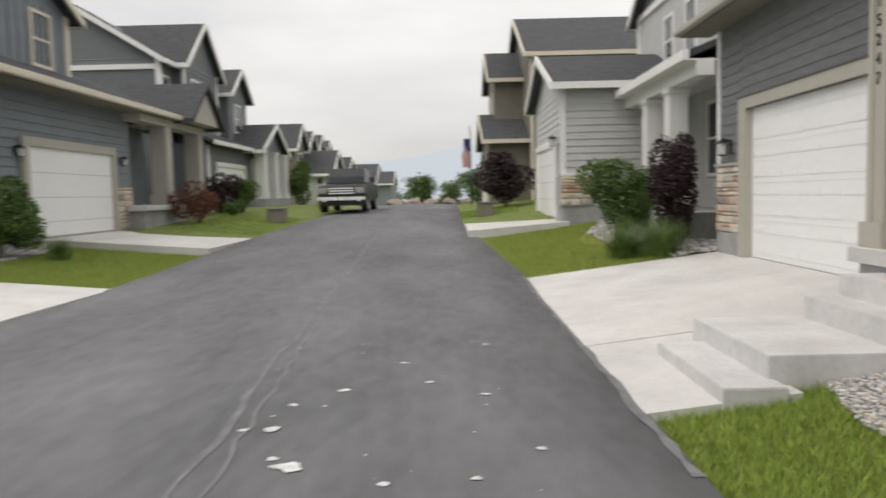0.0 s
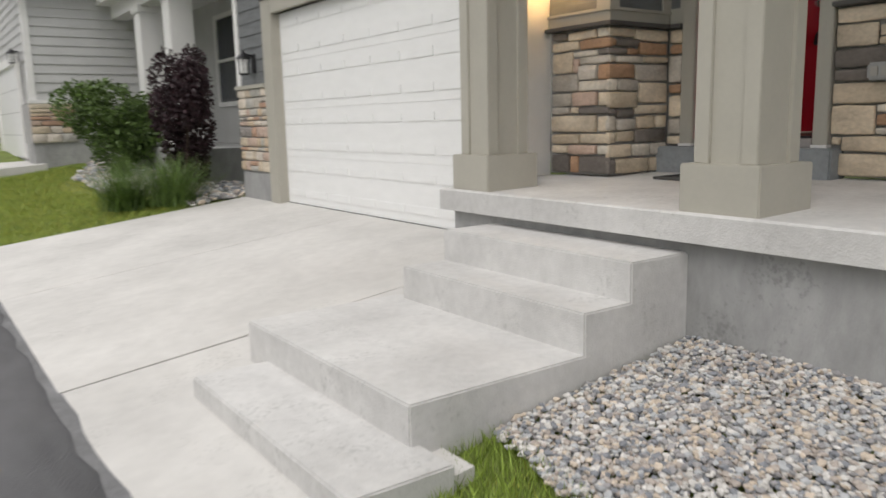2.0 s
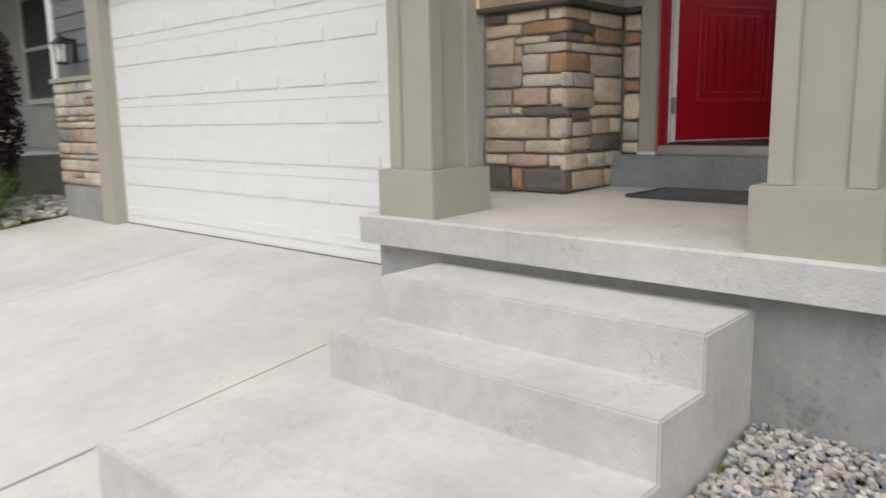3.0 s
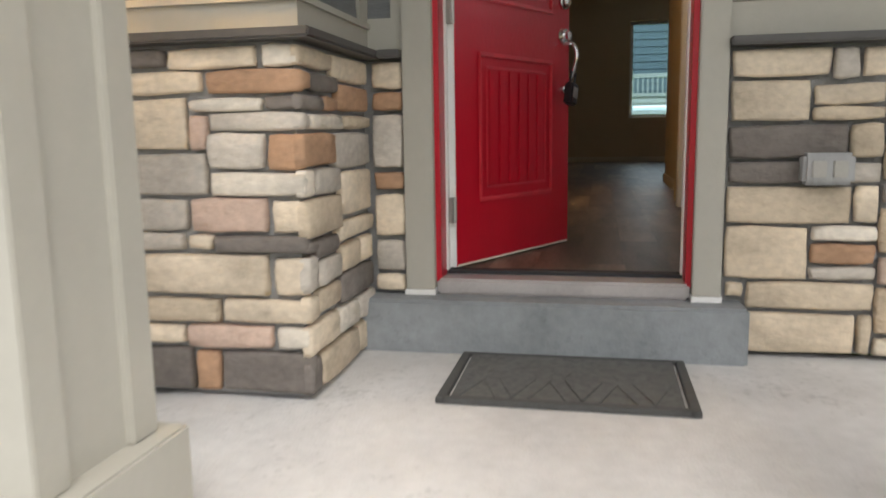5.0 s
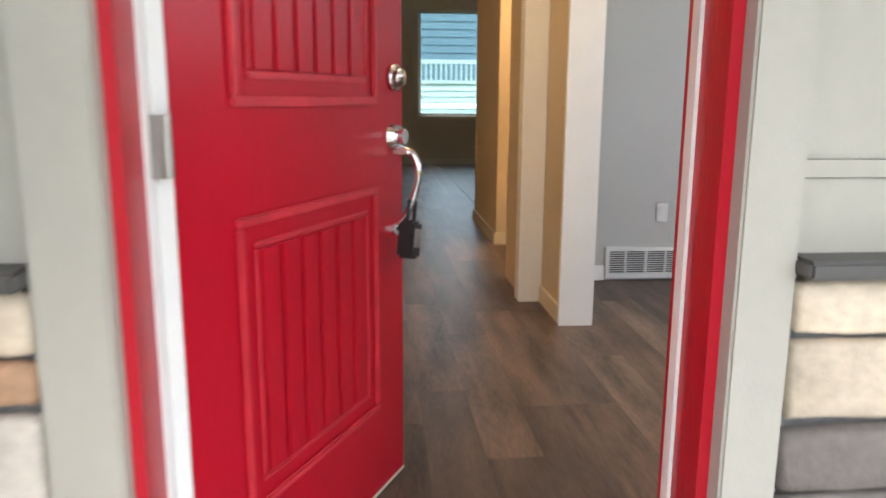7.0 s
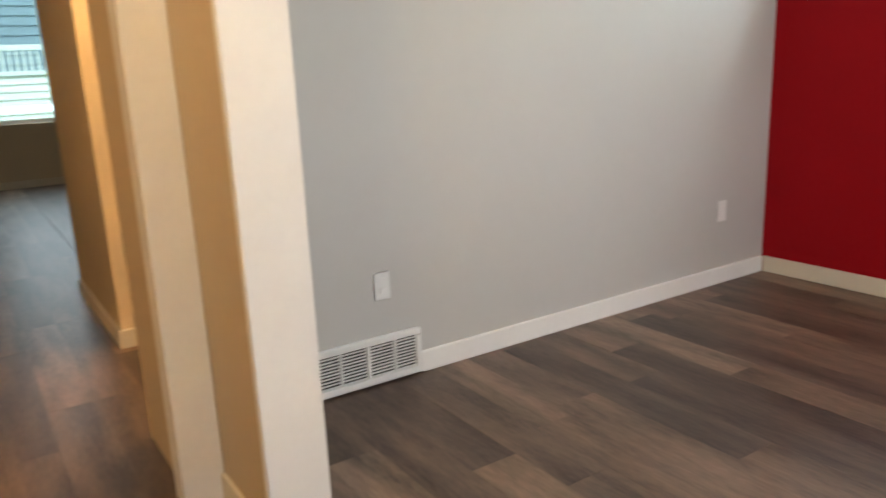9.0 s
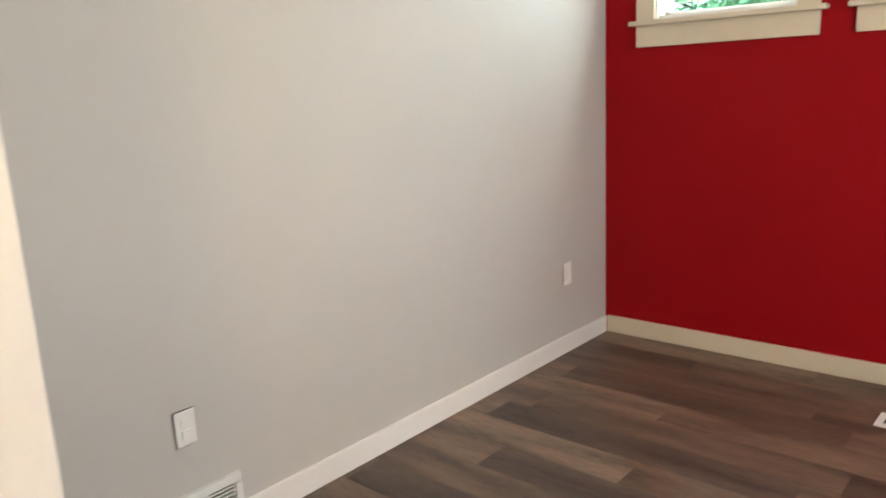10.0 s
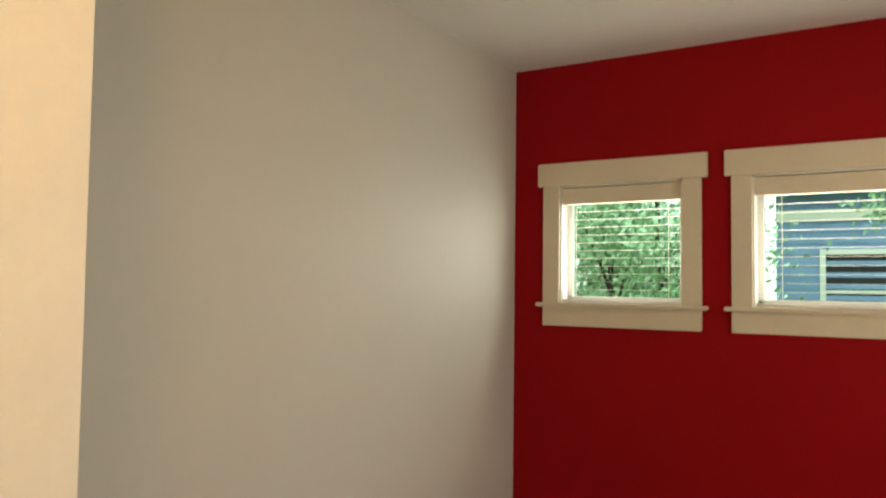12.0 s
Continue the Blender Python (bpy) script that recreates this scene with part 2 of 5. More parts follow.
FLAGW = mat("flag_white", (0.72, 0.70, 0.68), 0.8)
FLAGB = mat("flag_blue", (0.03, 0.04, 0.14), 0.8)

# ---- mesh helpers ----


def box(bm, x0, x1, y0, y1, z0, z1, bevel=0.0):
    r = bmesh.ops.create_cube(bm, size=1)
    vs = r["verts"]
    for v in vs:
        v.co = Vector(((x0 + x1) / 2 + v.co.x * (x1 - x0), (y0 + y1) / 2 + v.co.y * (y1 - y0), (z0 + z1) / 2 + v.co.z * (z1 - z0)))
    if bevel:
        es = list({e for v in vs for e in v.link_edges})
        bmesh.ops.bevel(bm, geom=es, offset=bevel, segments=2, affect="EDGES")
    return vs


def boxes(*rows, bevel=0.0):
    bm = bmesh.new()
    for r in rows:
        box(bm, *r, bevel=bevel)
    return bm


def cyl(bm, p0, p1, r0, r1=None, n=16):
    p0, p1 = Vector(p0), Vector(p1)
    d = p1 - p0
    m = Matrix.Translation((p0 + p1) / 2) @ d.to_track_quat("Z", "Y").to_matrix().to_4x4()
    bmesh.ops.create_cone(bm, cap_ends=True, segments=n, radius1=r0, radius2=r0 if r1 is None else r1, depth=d.length, matrix=m)
    return bm


def prism(bm, poly, axis, a0, a1):
    """Extrude a 2D outline along an axis; the outline lies in the two other axes in order."""
    def p(q, a):
        return {"x": (a, q[0], q[1]), "y": (q[0], a, q[1]), "z": (q[0], q[1], a)}[axis]
    lo = [bm.verts.new(p(q, a0)) for q in poly]
    hi = [bm.verts.new(p(q, a1)) for q in poly]
    n = len(poly)
    bm.faces.new(lo)
    bm.faces.new(hi[::-1])
    for i in range(n):
        bm.faces.new((lo[i], hi[i], hi[(i + 1) % n], lo[(i + 1) % n]))
    bmesh.ops.recalc_face_normals(bm, faces=bm.faces)
    return bm


def mesh_of(name, bm, material, smooth=False):
    me = bpy.data.meshes.new(name)
    bm.to_mesh(me)
    bm.free()
    me.materials.append(material)
    if smooth:
        me.polygons.foreach_set("use_smooth", [True] * len(me.polygons))
    return me


def part(name, bm, material, parent, label="", smooth=False):
    ob = new(name, mesh_of(name, bm, material, smooth))
    ob.parent = parent
    return tagged(ob, label)


def thing(name, label, category, at=(0, 0, 0), group="", kind=""):
    ob = new(name)
    ob.empty_display_size = 0.1
    ob.location = at
    return tagged(ob, label, category, group, kind)


def solid(name, bm, material, label, category="", kind="structure", smooth=False):
    return tagged(new(name, mesh_of(name, bm, material, smooth)), label, category or name.split("_")[0], "", kind)


def raw(name, verts, faces, material, smooth=False):
    me = bpy.data.meshes.new(name)
    me.from_pydata(verts, [], faces)
    me.materials.append(material)
    if smooth:
        me.polygons.foreach_set("use_smooth", [True] * len(me.polygons))
    return new(name, me)


# ---- ground ----


def rise(y):
    """Height of the road along its length: level, then a climb to a crest."""
    t = min(max((y - 11.0) / 24.0, 0), 1)
    top = 0.88 * (t * t * (3 - 2 * t) * 0.6 + 0.4 * t)
    return top - max(0, y - 48) * 0.035


def edge_r(y):
    return 1.36 - 0.9 * min(max((y - 13.5) / 12.0, 0), 1)


def edge_l(y):
    return -5.75 + 0.9 * min(max((y - 20) / 12.0, 0), 1)


def ground(x, y):
    z = rise(y)
    r, l = edge_r(y), edge_l(y)
    if x > r:
        z += min(0.122 * (x - r), 0.42)
    if x < l:
        z += min(0.09 * (l - x), 0.27)
    return z


def strip(xs, ys, height):
    """A sheet over the grid, with its height from a function."""
    verts = [(x, y, height(x, y)) for y in ys for x in xs]
    n = len(xs)
    faces = [(j * n + i, j * n + i + 1, (j + 1) * n + i + 1, (j + 1) * n + i) for j in range(len(ys) - 1) for i in range(n - 1)]
    return verts, faces


ys = [-30, -15, -8, -4, 0, 4, 8] + [11 + i * 1.5 for i in range(26)] + [55, 70, 100, 200, 600, 1500]
xs = [-1500, -400, -100, -40, -20, -14, -9, -7.4, -6.6, -5.8, -4, -2, 0, 0.5, 1.4, 2.2, 3, 3.9, 5, 9, 14, 20, 40, 100, 400, 1500]
tagged(raw("ground", *strip(xs, ys, lambda x, y: ground(x, y) - 0.05), SOIL), "green and brown soil under lawns and beds", "ground", "", "structure")
rv, rf = [], []
yy = [-30, -10, 0, 5, 8] + [11 + i for i in range(44)]
for y in yy:
    for k in range(9):
        x = edge_l(y) + (edge_r(y) - edge_l(y)) * k / 8
        rv.append((x, y, rise(y) + 0.012 + 0.02 * math.sin(k / 8 * math.pi)))
    rv.append((edge_r(y) + 0.03, y, rise(y) - 0.06))
    rv.append((edge_l(y) - 0.03, y, rise(y) - 0.06))
for j in range(len(yy) - 1):
    a, b = j * 11, j * 11 + 11
    rf += [(a + k, a + k + 1, b + k + 1, b + k) for k in range(8)]
    rf += [(a + 8, a + 9, b + 9, b + 8), (a + 10, a, b, b + 10)]
road = tagged(raw("road", rv, rf, ASPHALT, True), "worn dark grey asphalt lane with pale scuffs", "road", "", "structure")


def ribbon(name, pts, width, z_of, material, parent, label, rng):
    """A ragged flat band that follows a line on the road."""
    v, f = [], []
    for x, y in pts:
        w = width * rng.uniform(0.4, 1.3)
        v += [(x - w / 2, y, z_of(x, y)), (x + w / 2, y, z_of(x, y))]
    f = [(2 * i, 2 * i + 1, 2 * i + 3, 2 * i + 2) for i in range(len(pts) - 1)]
    ob = raw(name, v, f, material)
    ob.parent = parent
    return tagged(ob, label)


rng = random.Random(4)
crown = lambda x, y: rise(y) + 0.0165 + 0.02 * math.sin(max(0, min(1, (x - edge_l(y)) / (edge_r(y) - edge_l(y)))) * math.pi)
ribbon("seam", [(-1.30 + 0.04 * rng.uniform(-1, 1) - 0.07 * 0.35 * i + 0.0002 * i * i, 2.6 + i * 0.35) for i in range(70)], 0.05, crown, TAR, road, "sealed seam running along the lane", rng)
ribbon("edge_seam", [(edge_r(4 + i * 0.25) - 0.05 + 0.02 * rng.uniform(-1, 1), 4 + i * 0.25) for i in range(38)], 0.07, lambda x, y: crown(x, y) + 0.002, TAR, road, "ragged pale edge of the asphalt", rng)
ribbon("seam", [(-1.16 + 0.03 * rng.uniform(-1, 1) - 0.06 * 0.3 * i, 2.6 + i * 0.3) for i in range(26)], 0.03, crown, TAR, road, "thin second seam beside the first", rng)
for k in range(40):
    cx, cy = rng.uniform(-1.5, 1.0), rng.uniform(3.4, 8.0)
    r = rng.choice((0.006, 0.008, 0.01, 0.014, 0.03))
    if k < 4:
        cx, cy, r = ((-0.88, 4.22, 0.075), (-1.13, 4.9, 0.05), (-0.79, 5.85, 0.04), (-1.0, 4.35, 0.03))[k]
    bm = bmesh.new()
    vs = [bm.verts.new((cx + r * rng.uniform(0.5, 1.3) * math.cos(a * 0.7) * 1.3, cy + r * rng.uniform(0.5, 1.3) * math.sin(a * 0.7), crown(cx, cy) + 0.003)) for a in range(9)]
    bm.faces.new(vs)
    part("splash", bm, CHALK, road)


def slab(name, x0, x1, y0, y1, n, material, label, lift=0.0, rate=None, gaps=()):
    """A concrete slab that follows the ground's slope, cut by joints."""
    top = thing(name, label, "driveway", kind="structure")
    cuts = [y0, *gaps, y1]
    for a, b in zip(cuts, cuts[1:]):
        bm = bmesh.new()
        a2, b2 = a + (0.005 if a != y0 else 0), b - (0.005 if b != y1 else 0)
        za, zb = lift + rate(x0), lift + rate(x1)
        prism(bm, [(x0, za), (x1, zb), (x1, zb - 0.5), (x0, za - 0.5)], "y", a2, b2)
        part("panel", bm, material, top)
    return top


slab("driveway_own", 1.34, 4.82, 7.40, 13.3, 1, CONCRETE, "pale concrete driveway sloping up to the garage", 0.02, lambda x: 0.118 * (x - 1.34), (10.15,))
bm = bmesh.new()
prism(bm, [(1.34, 0.015), (2.4, 0.138), (2.4, -0.1), (1.34, -0.1)], "y", 5.145, 7.39)
prism(bm, [(2.4, 0.145), (4.7, 0.416), (4.7, -0.1), (2.4, -0.1)], "y", 6.865, 7.39)
solid("pavement_walk", bm, CONCRETE, "pale concrete apron at the foot of the steps", "pavement")
slab("driveway_neighbour", 0.55, 3.3, 20.6, 27.4, 1, CONCRETE, "pale concrete driveway of the grey house", rise(24) + 0.03, lambda x: 0.07 * (x - 0.55), (24.0,))
slab("driveway_across", -9.8, -5.7, 18.0, 22.4, 1, CONCRETE, "pale concrete driveway across the lane", rise(20) + 0.06, lambda x: 0.075 * (-5.7 - x), (20.2,))
slab("driveway_across_near", -8.75, -5.7, 6.0, 12.85, 1, CONCRETE, "pale concrete driveway beside a lawn", 0.04, lambda x: 0.08 * (-5.7 - x), (9.0,))


def lawn(name, n, area, ok, material, label, h=0.055, seed=1):
    """Thin upright blades over a piece of ground, as one sheet of stuff."""
    r = np.random.RandomState(seed)
    x0, x1, y0, y1 = area
    x, y = r.uniform(x0, x1, n), r.uniform(y0, y1, n)
    keep = [i for i in range(n) if ok(x[i], y[i])]
    v, f = [], []
    for i in keep:
        a, hh, w = r.uniform(0, 6.28), h * r.uniform(0.5, 1.2), r.uniform(0.0025, 0.005)
        z = ground(x[i], y[i]) - 0.05
        lx, ly = r.normal(0, 0.4, 2) * hh
        c, s = math.cos(a) * w, math.sin(a) * w
        k = len(v)
        v += [(x[i] - c, y[i] - s, z), (x[i] + c, y[i] + s, z), (x[i] + lx, y[i] + ly, z + hh)]
        f.append((k, k + 1, k + 2))
    return tagged(raw(name, v, f, material), label, "grass", "", "stuff")


def bed_edge(y):
    """The line where the near lawn gives way to pebbles."""
    return 2.56 + max(0, 3.6 - y) * 0.1 + max(0, y - 4.9) * 0.3 + 0.04 * math.sin(y * 5.3)


lawn("lawn_grass", 42000, (1.40, 3.2, 0.6, 5.36), lambda x, y: x < bed_edge(y) and y < (5.13 if x < 2.26 else 5.345), GRASS, "short green mown lawn beside the concrete steps", 0.075, 2)
lawn("lawn_grass", 6000, (1.40, 3.2, 0.6, 5.1), lambda x, y: x < bed_edge(y), GRASSY, "pale dry blades in the near lawn", 0.06, 3)
lawn("lawn_grass", 45000, (0.7, 5.2, 13.36, 20.5), lambda x, y: x > edge_r(y) + 0.03 and x < 3.5 + 0.5 * math.sin(y), GRASS, "green mown lawn between two driveways", 0.07, 4)
lawn("lawn_grass", 26000, (0.7, 4.6, 13.4, 20.4), lambda x, y: x > edge_r(y) + 0.1 and x < 3.7, GRASSY, "sunlit yellow-green blades of the lawn", 0.06, 5)
lawn("lawn_grass", 34000, (-9.6, -5.8, 12.9, 17.95), lambda x, y: True, GRASS, "green lawn strip across the lane", 0.07, 6)
lawn("lawn_grass", 12000, (-9.6, -5.8, 12.9, 17.95), lambda x, y: True, GRASSY, "yellow-green blades across the lane", 0.06, 7)
lawn("lawn_grass", 12000, (-8.4, -5.0, 22.7, 29), lambda x, y: x < edge_l(y), GRASS, "green lawn by the far driveway", 0.08, 8)
lawn("lawn_grass", 8000, (0.4, 2.6, 27.6, 31), lambda x, y: x > edge_r(y), GRASS, "small lawn by the olive house", 0.08, 9)


def pebbles(name, n, area, ok, label, size, seed):
    """Loose rounded stones of many sizes heaped over a bed."""
    r = np.random.RandomState(seed)
    bm = bmesh.new()
    bmesh.ops.create_icosphere(bm, subdivisions=1, radius=1)
    base = np.array([v.co[:] for v in bm.verts])
    fc = [tuple(v.index for v in q.verts) for q in bm.faces]
    bm.free()
    V, F = [], []
    x0, x1, y0, y1 = area
    k = 0
    for _ in range(n):
        x, y = r.uniform(x0, x1), r.uniform(y0, y1)
        if not ok(x, y):
            continue
        s = size * r.uniform(0.5, 1.25) * np.array([r.uniform(0.8, 1.4), r.uniform(0.7, 1.1), r.uniform(0.45, 0.8)])
        p = base * s * (1 + r.uniform(-0.22, 0.22, (len(base), 1)))
        a, b = r.uniform(0, 6.28), r.uniform(-0.5, 0.5)
        ca, sa, cb, sb = math.cos(a), math.sin(a), math.cos(b), math.sin(b)
        p = p @ np.array([[ca, sa, 0], [-sa, ca, 0], [0, 0, 1]]) @ np.array([[cb, 0, sb], [0, 1, 0], [-sb, 0, cb]])
        p = p + np.array([x, y, ground(x, y) - 0.015 + r.uniform(-0.008, 0.02)])
        V += [tuple(q) for q in p]
        F += [tuple(i + k for i in q) for q in fc]
        k += len(base)
    return tagged(raw(name, V, F, PEBBLE), label, "gravel", "", "stuff")


pebbles("gravel", 34000, (2.0, 3.98, 1.6, 5.36), lambda x, y: x > bed_edge(y) - 0.06 and y < 5.33, "mixed grey and tan river pebbles below the porch", 0.0165, 11)
pebbles("gravel", 3000, (3.4, 5.2, 13.35, 20.4), lambda x, y: x > 3.5 + 0.5 * math.sin(y), "grey pebbles in the planting bed", 0.05, 12)
pebbles("gravel", 1500, (-9.9, -9.0, 13.75, 17.2), lambda x, y: True, "pale pebbles by the house across the lane", 0.06, 13)

# ---- steps and porch ----
steps = thing("concrete_steps", "pale worn concrete entry steps with a wide landing", "steps", (2.6, 6, 0), kind="structure")


def inv(ob):
    ob.matrix_parent_inverse = Matrix.Translation(-ob.parent.location)
    return ob


inv(part("step", boxes((1.857, 2.30, 5.13, 6.73, -0.1, 0.18), bevel=0.008), STEPC, steps))
inv(part("landing", boxes((2.25, 3.25, 5.352, 6.97, -0.1, 0.349), bevel=0.008), STEPC, steps))
inv(part("step", boxes((3.2, 3.56, 5.354, 6.86, -0.1, 0.546), bevel=0.008), STEPC, steps))
inv(part("step", boxes((3.51, 3.95, 5.356, 6.86, -0.1, 0.738), bevel=0.008), STEPC, steps))

porch = thing("floor_porch", "pale broom-finished concrete porch slab", "porch floor", kind="structure")
for y0, y1 in ((4.30, 7.36), (1.2, 4.288)):
    bm = bmesh.new()
    prism(bm, [(3.845, 0.80), (5.75, 0.80), (5.75, 0.985), (3.86, 0.945), (3.845, 0.935)], "y", y0, y1)
    part("slab", bm, STEPC, porch)
part("return_slab", boxes((4.72, 5.1, 7.362, 7.5, 0.3, 0.962)), STEPC, porch)
solid("wall_foundation", boxes((3.93, 4.1, 1.2, 7.3, -0.2, 0.80)), FOUND, "stained grey concrete foundation under the porch", "wall")
solid("wall_foundation_side", boxes((4.1, 4.78, 7.2, 7.3, -0.2, 0.80)), FOUND, "grey concrete foundation beside the driveway", "wall")


def column(y0, w=0.43):
    c = thing("porch_column", "khaki boxed porch column with corner boards and plinth", "column", (4.1, y0 + w / 2, 0.95), "porch columns")
    x0, x1, y1 = 3.88, 4.32, y0 + w
    inv(part("plinth", boxes((x0, x1, y0, y1, 0.93, 1.18), bevel=0.006), TRIM, c))
    a, b, e, g = x0 + 0.045, x1 - 0.045, y0 + 0.045, y1 - 0.045
    inv(part("core", boxes((a + 0.018, b - 0.018, e + 0.018, g - 0.018, 1.18, 3.75)), TRIM, c))
    w = 0.085
    for sx, sy in ((0, 0), (0, 1), (1, 0), (1, 1)):
        cx0, cx1 = (a, a + w) if sx == 0 else (b - w, b)
        cy0, cy1 = (e, e + w) if sy == 0 else (g - w, g)
        inv(part("corner_board", boxes((cx0, cx1, cy0, cy1, 1.18, 3.75), bevel=0.004), TRIM, c))
    return c


column(6.868, 0.382)
column(4.955)
column(1.6)

# house number, one digit a thing, down the first column
for i, ch in enumerate("15247"):
    cu = bpy.data.curves.new("digit", "FONT")
    cu.body, cu.size, cu.extrude, cu.align_x = ch, 0.155, 0.006, "CENTER"
    cu.materials.append(BLACK)
    dg = new("house_number", cu)
    dg.matrix_world = pose(3.938, 7.06, 3.115 - i * 0.172, 90, 0, -90)
    tagged(dg, "black metal house numeral on the porch column", "numeral", "house number")

# ---- own house walls ----


def lap(parent, axis, at, a0, a1, z0, z1, material, pitch=0.16, out=-1, proud=0.012):
    """Lap siding: one wedge board above another on a wall across the axis."""
    z = z0
    while z < z1 - 0.02:
        t = min(z + pitch, z1)
        prof = [(at, z), (at + out * (proud + 0.010), z), (at + out * 0.010, t), (at, t)]
        bm = bmesh.new()
        prism(bm, prof, "y" if axis == "x" else "x", a0, a1)
        ob = part("board", bm, material, parent)
        z = t


def stone(parent, origin, u, nrm, s0, s1, z0, z1, r, material):
    """One dressed veneer stone: uneven outline, rounded arris, slightly bellied face."""
    O, up = Vector(origin), Vector((0, 0, 1))
    d, j = r.uniform(0.024, 0.038), 0.0035
    cx, cz = (s0 + s1) / 2, (z0 + z1) / 2
    ring = [(a + r.uniform(-j, j), b + r.uniform(-j, j)) for a, b in ((s0, z0), (s1, z0), (s1, z1), (s0, z1))]
    inset = min(0.010, (s1 - s0) * 0.2, (z1 - z0) * 0.2)
    pts = []
    for i in range(4):
        p, q = ring[i], ring[(i + 1) % 4]
        nx, nz = (1 if p[0] < cx else -1), (1 if p[1] < cz else -1)
        pts.append((p[0] + nx * 0.003, p[1] + nz * 0.003))
        for k in (0.3, 0.7):
            pts.append((p[0] + (q[0] - p[0]) * k + r.uniform(-j, j), p[1] + (q[1] - p[1]) * k + r.uniform(-j, j)))
    fx, fz = 1 - 2 * inset / (s1 - s0), 1 - 2 * inset / (z1 - z0)
    bm = bmesh.new()
    lv = []
    for t, depth in ((0.0, 0.0), (0.0, d * 0.62), (0.45, d * 0.9), (1.0, d)):
        lv.append([bm.verts.new(O + u * (cx + (p[0] - cx) * (1 - t + t * fx)) + up * (cz + (p[1] - cz) * (1 - t + t * fz))
                                + nrm * (depth * r.uniform(0.93, 1.05))) for p in pts])
    n = len(pts)
    for k in range(3):
        for i in range(n):
            bm.faces.new((lv[k][i], lv[k][(i + 1) % n], lv[k + 1][(i + 1) % n], lv[k + 1][i]))
    mid = bm.verts.new(O + u * cx + up * cz + nrm * (d * r.uniform(0.98, 1.12)))
    for i in range(n):
        bm.faces.new((lv[3][i], lv[3][(i + 1) % n], mid))
    bmesh.ops.recalc_face_normals(bm, faces=bm.faces)
    part("stone", bm, material, parent, smooth=True)


def stones(parent, origin, u, nrm, width, z0, z1, seed, big=1.0):
    """Dressed veneer stones in broken courses on an upright face; returns nothing, each stone is a part."""
    r = random.Random(seed)
    u, nrm, up = Vector(u), Vector(nrm), Vector((0, 0, 1))
    z = z0
    while z < z1 - 0.03:
        h = min(r.choice((0.065, 0.09, 0.12, 0.15, 0.17)) * big, z1 - z)
        if z1 - z - h < 0.05:
            h = z1 - z
        s = 0.0
        while s < width - 0.005:
            w = min(r.uniform(0.13, 0.36) * big, width - s)
            if width - s - w < 0.08:
                w = width - s
            split = h > 0.14 and r.random() < 0.3
            for (q0, q1) in (((0, h * 0.52), (h * 0.52, h)) if split else ((0, h),)):
                stone(parent, origin, u, nrm, s + 0.0065, s + w - 0.0065, z + q0 + 0.0065, z + q1 - 0.0065, r, STONE)
            s += w
        z += h


def laid(parent, origin, u, nrm, material, *rows):
    """Stones set one by one on a face: start, end, bottom and top in millimetres."""
    for k, (s0, s1, z0, z1) in enumerate(rows):
        r = random.Random(s0 * 7 + z0 * 3 + k)
        stone(parent, origin, Vector(u), Vector(nrm), s0 / 1000, s1 / 1000, z0 / 1000, z1 / 1000, r, material)


def wall(name, label, *rows, material=MORTAR):
    return solid(name, boxes(*rows), material, label, "wall")


# garage front: plane x = 4.72
wg = wall("wall_garage", "slate lap-sided garage wall with khaki trim", (4.74, 4.9, 12.05, 13.3, 0.2, 4.2), (4.74, 4.9, 7.5, 12.05, 2.75, 4.2), (4.9, 10, 13.2, 13.3, 0.2, 4.2), material=SIDING)
lap(wg, "x", 4.74, 12.30, 13.22, 1.93, 4.2, SIDING)
lap(wg, "x", 4.74, 7.5, 12.30, 2.93, 4.2, SIDING)
part("corner_board", boxes((4.70, 4.80, 13.2, 13.32, 1.93, 4.2), bevel=0.004), WHITE, wg, "pale corner board")
part("door_trim", boxes((4.68, 4.86, 12.03, 12.32, 0.40, 2.93), bevel=0.005), TRIM, wg, "khaki boards round the garage door")
part("door_trim", boxes((4.68, 4.86, 7.5, 12.03, 2.75, 2.93), bevel=0.005), TRIM, wg)
part("door_trim", boxes((4.70, 5.05, 7.502, 7.60, 0.40, 3.95), bevel=0.005), WHITE, wg)
part("drip_edge", boxes((4.66, 4.72, 7.5, 12.34, 2.93, 2.95)), CAPM, wg)
part("footing", boxes((4.70, 4.9, 12.32, 13.3, 0.1, 0.78), bevel=0.01), FOUND, wg, "bare concrete footing")
part("ledge", boxes((4.66, 4.74, 12.32, 13.33, 1.88, 1.93), bevel=0.005), TRIM, wg)
gs = wall("wall_stone_garage", "tan ledge-stone veneer beside the garage door", (4.715, 4.74, 12.33, 13.3, 0.78, 1.88))
stones(gs, (4.715, 13.3, 0), (0, -1, 0), (-1, 0, 0), 0.97, 0.79, 1.88, 5, 0.85)

gd = thing("garage_door", "white panelled sectional garage door, closed", "garage door", (4.8, 9.75, 0.42))
for k in range(4):
    z0 = 0.43 + k * 0.58
    sec = inv(part("section", boxes((4.80, 4.84, 7.60, 12.03, z0, z0 + 0.579), bevel=0.003), GARAGE, gd))
    for j in range(8):
        y0 = 7.60 + 0.5535 * j + 0.045
        for zz in (z0 + 0.09, z0 + 0.40):
            part("raised_panel", boxes((4.792, 4.803, y0, y0 + 0.47, zz, zz + 0.085), bevel=0.004), GARAGE, sec)
inv(part("seal", boxes((4.79, 4.83, 7.60, 12.03, 0.405, 0.432)), RUBBER, gd))

